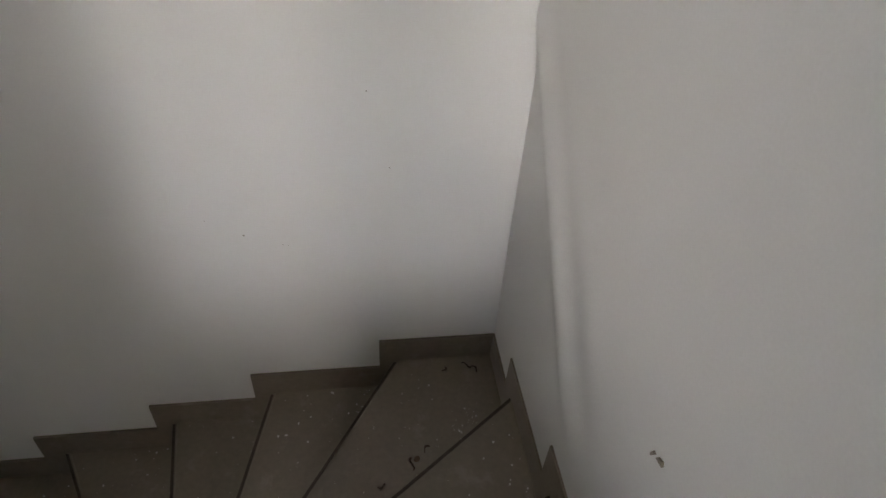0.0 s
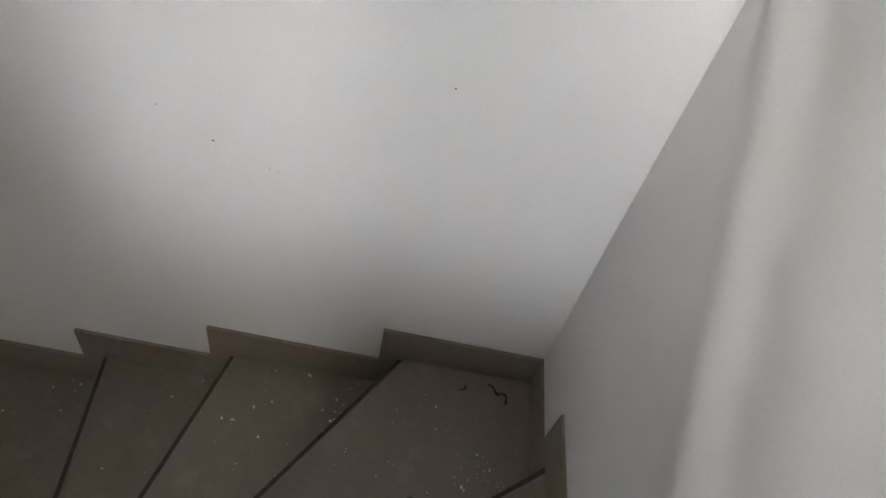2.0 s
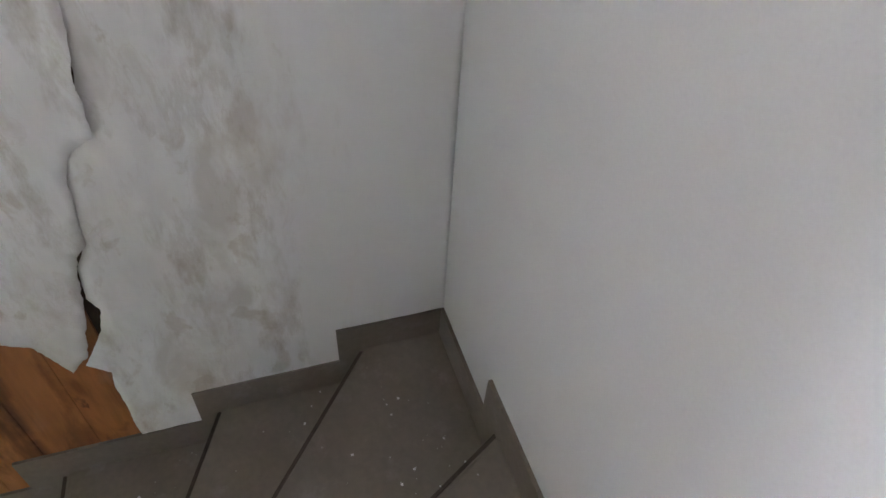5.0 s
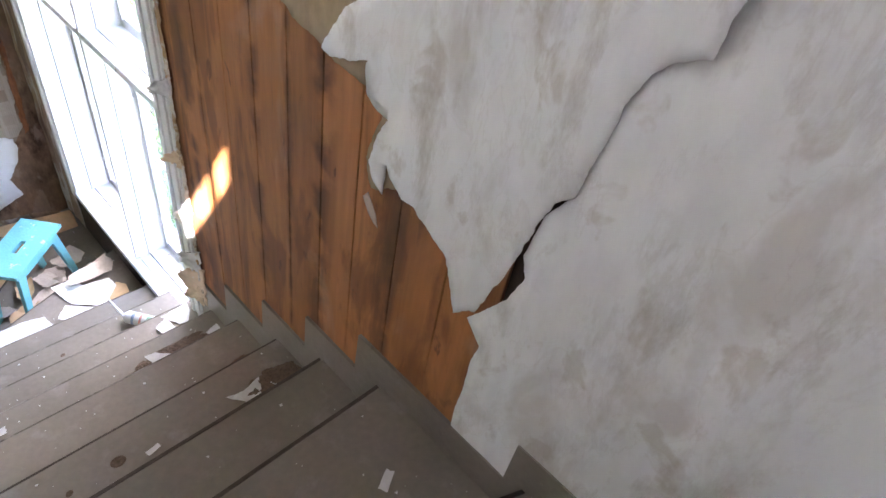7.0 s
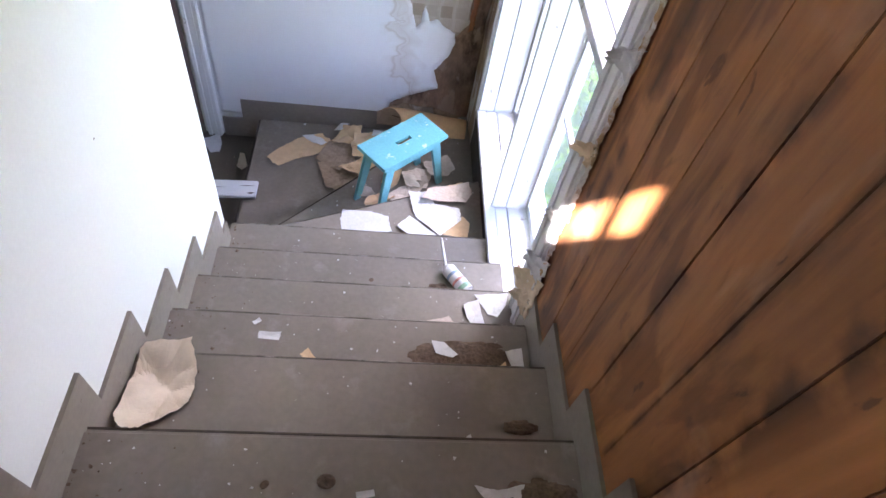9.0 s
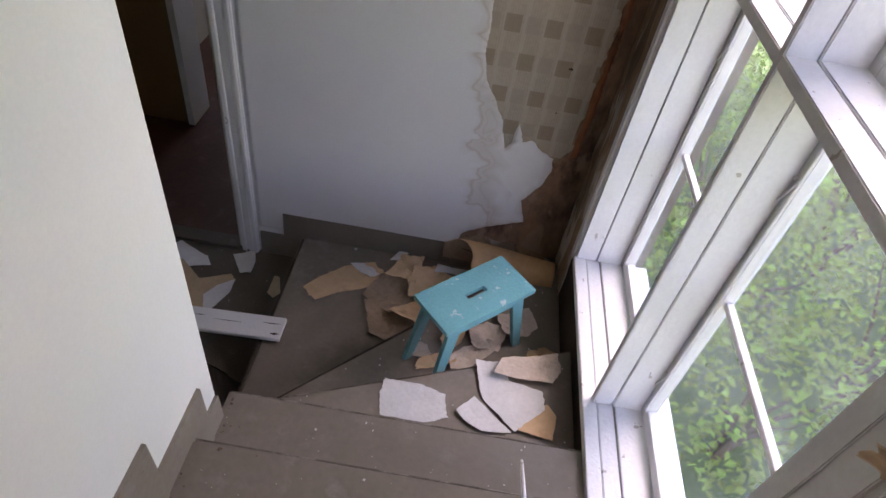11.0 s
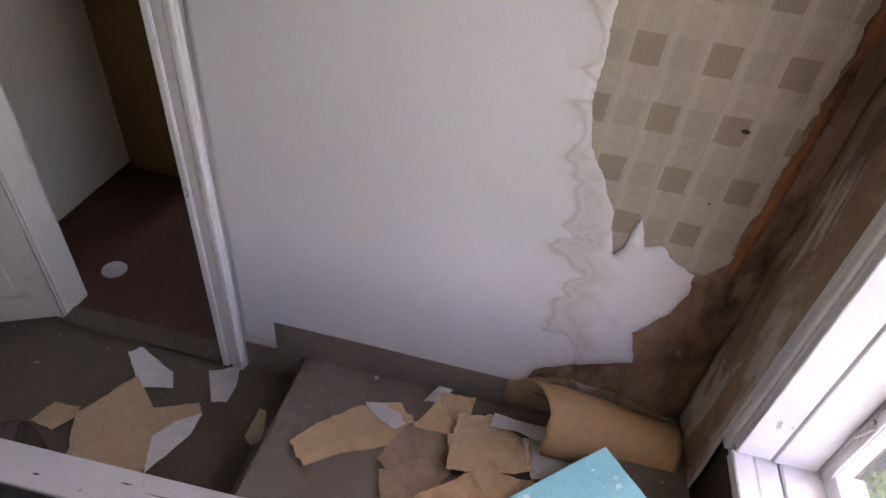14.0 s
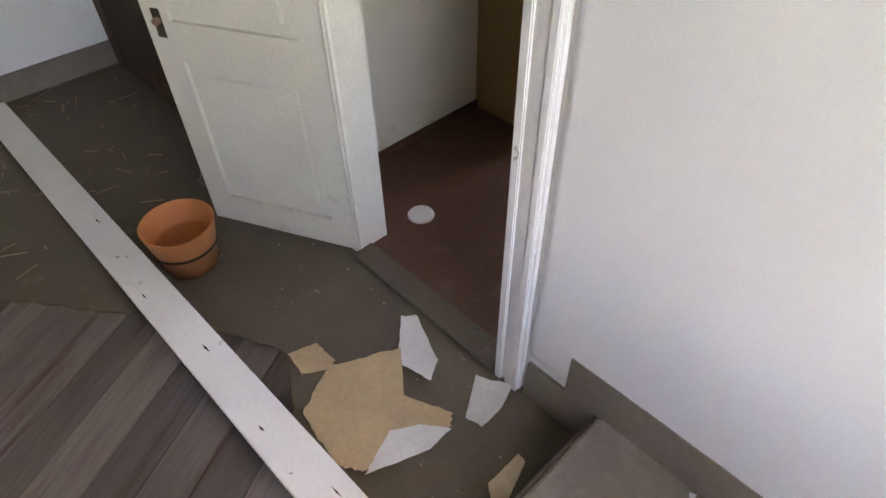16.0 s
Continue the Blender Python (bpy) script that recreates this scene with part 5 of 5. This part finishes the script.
for i in range(260):
    k = rnd.choice((9, 13, 14, 15, 16, 16, 17, 17, 17, 18, 18))
    (o0, i0), (o1, i1) = NOSE[k - 1], NOSE[k]
    u = 0.03 + 0.30 * rnd.random() ** 2
    v = 1 - 0.3 * rnd.random() ** 2 if rnd.random() < 0.8 else rnd.uniform(0.1, 0.95)
    p = Vector(o0).lerp(Vector(i0), u).lerp(Vector(o1).lerp(Vector(i1), u), v)
    if p.x > -0.03 or p.x < XB + 0.03 or p.y < 0.03:
        continue
    s = 0.0016 + 0.006 * rnd.random() ** 4
    prism(bm, [(p.x + s * rnd.uniform(0.5, 1.3) * math.cos(t + rnd.random()), p.y + s * rnd.uniform(0.5, 1.3) * math.sin(t + rnd.random())) for t in (0, 1.57, 3.14, 4.71)], k * R + 0.0003, k * R + 0.001 + s * 0.4)
tagged(link("plaster_crumbs", bm, PAPER), "white plaster crumbs scattered on the stair treads", "crumbs", kind="stuff")

# hall things
HP = "paper scraps on the hall floor"
OCHRE = mat("ochre_paper", (0.45, 0.325, 0.195), 0.85, scale=6, amount=0.14, bump=0.2)
piece("large yellow-brown piece of torn wallpaper on the hall floor", 0, OCHRE, 81.2, 0.012, 0.002, (-2.20, 4.25), (-2.09, 4.47), (-1.95, 4.36), (-1.79, 4.42), (-1.76, 4.38), (-1.83, 4.11), (-1.90, 4.06), (-2.12, 4.08), group=HP)
piece("white flap of paper beside the ochre piece", 0.014, PAPER, 82.2, 0.01, 0.002, (-1.82, 4.10), (-1.88, 4.24), (-1.83, 4.32), (-1.75, 4.38), (-1.75, 4.29), group=HP)
piece("small yellow-brown flap of torn wallpaper on the floor", 0, OCHRE, 83.2, 0.012, 0.004, (-2.35, 4.18), (-2.32, 4.28), (-2.21, 4.28), (-2.20, 4.24), (-2.25, 4.17), group=HP)
piece("white torn paper scrap on the brown hall floor", 0, PAPER, 85.5, 0.02, 0.004, (-2.19, 4.56), (-2.15, 4.60), (-1.97, 4.53), (-1.92, 4.45), (-2.06, 4.43), group=HP)
piece("white torn paper scrap beside the door casing", 0, PAPER, 87.9, 0.02, 0.004, (-1.75, 4.44), (-1.84, 4.58), (-1.79, 4.60), (-1.73, 4.64), (-1.70, 4.56), (-1.69, 4.45), group=HP)
piece("small tan paper scrap below the first step", 0, CREAM, 91.1, 0.012, 0.0, (-1.56, 4.34), (-1.56, 4.47), (-1.53, 4.47), (-1.49, 4.35), (-1.52, 4.31), group=HP)
scrap("paper_scrap", "grey weathered scrap on the broken hall floor", (-1.80, 3.82, -0.012), (0.20, 0.10), 20, PAPER, 93.1, 0.015, 0.0, HP, straight=0.5)
bm = bmesh.new()
rnd = random.Random(17)
for i in range(110):
    x, y, a = rnd.uniform(-5.1, -3.4), rnd.uniform(3.25, 4.55), rnd.uniform(0, 3.14)
    L, w = rnd.uniform(0.02, 0.11), rnd.uniform(0.002, 0.006)
    box(bm, -L / 2, L / 2, -w / 2, w / 2, 0.0005, 0.003, pose(x, y, 0, 0, 0, math.degrees(a)))
tagged(link("wood_splinters", bm, DULL), "pale splinters and dust strewn on the hall floor", "splinters", kind="stuff")
bm = bmesh.new()
rnd = random.Random(29)
for i in range(90):
    x, y = rnd.uniform(-3.3, -1.55), rnd.uniform(4.12, 4.62)
    s = 0.0015 + 0.006 * rnd.random() ** 4
    prism(bm, [(x + s * rnd.uniform(0.5, 1.3) * math.cos(t + rnd.random()), y + s * rnd.uniform(0.5, 1.3) * math.sin(t + rnd.random())) for t in (0, 1.57, 3.14, 4.71)], 0.0003, 0.001 + s * 0.4)
tagged(link("floor_crumbs", bm, DULL), "small pale crumbs of plaster strewn on the hall floor", "crumbs", kind="stuff")
# white plank lying from the floor up onto the first step
pl = link("plank", (lambda b: (box(b, -1.72, 1.72, -0.066, 0.066, 0.0, 0.026), b)[1])(bmesh.new()), FRAME, None, "", False, 0.003)
pl.matrix_world = pose(-3.06, 3.955, 0.094, 0, -3.05, 0.4)
tagged(pl, "long white-painted board lying askew on the first step", "board")
for u, v, L, w in ((1.66, 0.02, 0.10, 0.006), (1.45, 0.004, 0.16, 0.004), (1.30, 0.018, 0.05, 0.005), (1.0, -0.02, 0.03, 0.008), (0.62, 0.01, 0.05, 0.008), (0.25, -0.03, 0.04, 0.006), (-0.3, 0.02, 0.05, 0.007), (1.69, -0.04, 0.05, 0.014)):
    bm = bmesh.new()
    prism(bm, [(u - L / 2, v), (u, v - w / 2), (u + L / 2, v + w * 0.2), (u, v + w / 2)], 0.0262, 0.0268)
    part("gouge", bm, DARK, pl, "dark nail gouge in the paint")
# bucket
bk = thing("bucket", "empty orange plastic flowerpot-shaped bucket on the hall floor", "bucket", at=(-2.995, 4.165, 0))
prof = [(0.0, 0.006), (0.092, 0.006), (0.097, 0.0), (0.112, 0.105), (0.108, 0.112), (0.121, 0.118), (0.135, 0.205), (0.138, 0.21), (0.131, 0.21), (0.104, 0.03), (0.0, 0.02)]
bm = bmesh.new()
rings = [[bm.verts.new((r0 * math.cos(2 * math.pi * k / 40), r0 * math.sin(2 * math.pi * k / 40), z)) for k in range(40)] for r0, z in prof[1:-1]]
for p, q in zip(rings, rings[1:]):
    for k in range(40):
        bm.faces.new((p[k], p[(k + 1) % 40], q[(k + 1) % 40], q[k]))
for ring0, z in ((rings[0], 0.006), (rings[-1], 0.02)):
    c = bm.verts.new((0, 0, z))
    for k in range(40):
        bm.faces.new((c, ring0[k], ring0[(k + 1) % 40]))
part("body", bm, TERRA, bk, "", smooth=True)
bm = bmesh.new()
bmesh.ops.create_cone(bm, cap_ends=False, segments=40, radius1=0.121, radius2=0.1235, depth=0.017, matrix=Matrix.Translation((0, 0, 0.110)))
part("dark_band", bm, DARK, bk, "dark band under the collar", smooth=True)
# white disc on the room floor
bm = bmesh.new()
bmesh.ops.create_cone(bm, cap_ends=True, segments=32, radius1=0.058, radius2=0.054, depth=0.008, matrix=Matrix.Translation((-2.563, 4.995, 0.0)))
tagged(link("lid", bm, PAPER), "round white plastic lid on the red-brown floor", "lid")

# outside: ground and dense shrubs
tagged(one_box("ground", (-400, 400, -400, 400, -1.2, -0.75), GRASS), "grass around the house", "ground", kind="structure")
nt = LEAF.node_tree
LEAF.node_tree.nodes["Principled BSDF"].inputs["Transmission Weight"].default_value = 0.0
gi = nt.nodes.new("ShaderNodeNewGeometry")
hs = nt.nodes.new("ShaderNodeHueSaturation")
bs = nt.nodes["Principled BSDF"]
src = bs.inputs["Base Color"].links[0].from_socket
nt.links.new(src, hs.inputs["Color"])
v = math_node(nt, "ADD", math_node(nt, "MULTIPLY", gi.outputs["Random Per Island"], 0.9), 0.55)
h = math_node(nt, "ADD", math_node(nt, "MULTIPLY", gi.outputs["Random Per Island"], 0.05), 0.49)
nt.links.new(v, hs.inputs["Value"])
nt.links.new(h, hs.inputs["Hue"])
nt.links.new(hs.outputs[0], bs.inputs["Base Color"])
tr = nt.nodes.new("ShaderNodeBsdfTranslucent")
nt.links.new(hs.outputs[0], tr.inputs["Color"])
ms = nt.nodes.new("ShaderNodeMixShader")
ms.inputs[0].default_value = 0.5
nt.links.new(bs.outputs[0], ms.inputs[1])
nt.links.new(tr.outputs[0], ms.inputs[2])
nt.links.new(ms.outputs[0], nt.nodes["Material Output"].inputs["Surface"])


def shrub(at, radius, height, leaves, seed):
    s = thing("shrub", "dense leafy green shrub outside the stair window", "shrub", "shrubs outside the window", at=at)
    rng = np.random.default_rng(seed)
    bm = bmesh.new()
    for k in range(9):
        a = rng.uniform(0, 6.28)
        tip = Vector((math.cos(a) * radius * rng.uniform(0.2, 0.8), math.sin(a) * radius * rng.uniform(0.2, 0.8), height * rng.uniform(0.6, 0.95)))
        prev, pr = Vector((0.05 * math.cos(a), 0.05 * math.sin(a), 0)), 0.018
        for i in range(1, 6):
            cur = tip * (i / 5) + Vector((0, 0, 0.12 * math.sin(i)))
            rad = 0.018 * (1 - i / 6)
            d = (cur - prev)
            bmesh.ops.create_cone(bm, cap_ends=False, segments=6, radius1=pr, radius2=rad, depth=d.length, matrix=Matrix.Translation((prev + cur) / 2) @ d.to_track_quat("Z", "Y").to_matrix().to_4x4())
            prev, pr = cur, rad
    part("stems", bm, BARK, s)
    ncl = 70
    cen = rng.normal(size=(ncl, 3))
    cen /= np.linalg.norm(cen, axis=1)[:, None]
    cen *= rng.uniform(0.45, 1.0, ncl)[:, None] ** 0.5
    cen = cen * np.array([radius, radius, height * 0.5]) + np.array([0, 0, height * 0.55])
    which = rng.integers(0, ncl, leaves)
    pos = cen[which] + rng.normal(size=(leaves, 3)) * 0.13 * radius
    pos[:, 2] = np.maximum(pos[:, 2], 0.05)
    verts, faces = [], []
    for i in range(leaves):
        q = Euler((rng.normal() * 0.6, rng.normal() * 0.6, rng.uniform(0, 6.28))).to_matrix()
        L = rng.uniform(0.035, 0.075)
        w = L * rng.uniform(0.28, 0.42)
        p = Vector(pos[i])
        b = len(verts)
        for c in ((0, 0, 0), (L * 0.45, w, 0.2 * w), (L, 0, -0.15 * L), (L * 0.45, -w, 0.2 * w)):
            verts.append(p + q @ Vector(c))
        faces += [(b, b + 1, b + 2), (b, b + 2, b + 3)]
    me = bpy.data.meshes.new("leaves")
    me.from_pydata(verts, [], faces)
    me.materials.append(LEAF)
    ob = new("leaves", me)
    ob.parent = s
    return s


rnd = random.Random(3)
for i, (x, y, r0, h) in enumerate(((2.3, 4.9, 1.0, 2.1), (2.5, 6.2, 1.1, 2.3), (3.5, 5.4, 1.2, 2.6), (2.2, 3.6, 0.9, 1.8), (3.3, 3.9, 1.1, 2.4), (3.7, 7.2, 1.3, 2.8), (2.7, 7.9, 1.2, 2.4), (4.8, 6.0, 1.5, 3.4), (4.7, 4.2, 1.4, 3.2), (5.3, 8.0, 1.6, 3.6), (3.9, 9.5, 1.6, 3.2), (6.9, 6.2, 1.9, 4.6), (6.9, 9.6, 2.0, 5.0), (5.8, 11.8, 2.0, 4.6), (6.9, 3.2, 1.8, 4.2), (1.5, 6.6, 0.7, 1.2), (1.4, 5.4, 0.7, 1.1), (1.3, 4.3, 0.6, 1.0), (1.5, 8.0, 0.8, 1.3), (9.8, 12.0, 2.6, 6.5), (9.8, 7.5, 2.6, 6.5))):
    shrub((x, y, -0.75), r0, h, int(2600 * min(r0, 1.5) ** 2), 100 + i)
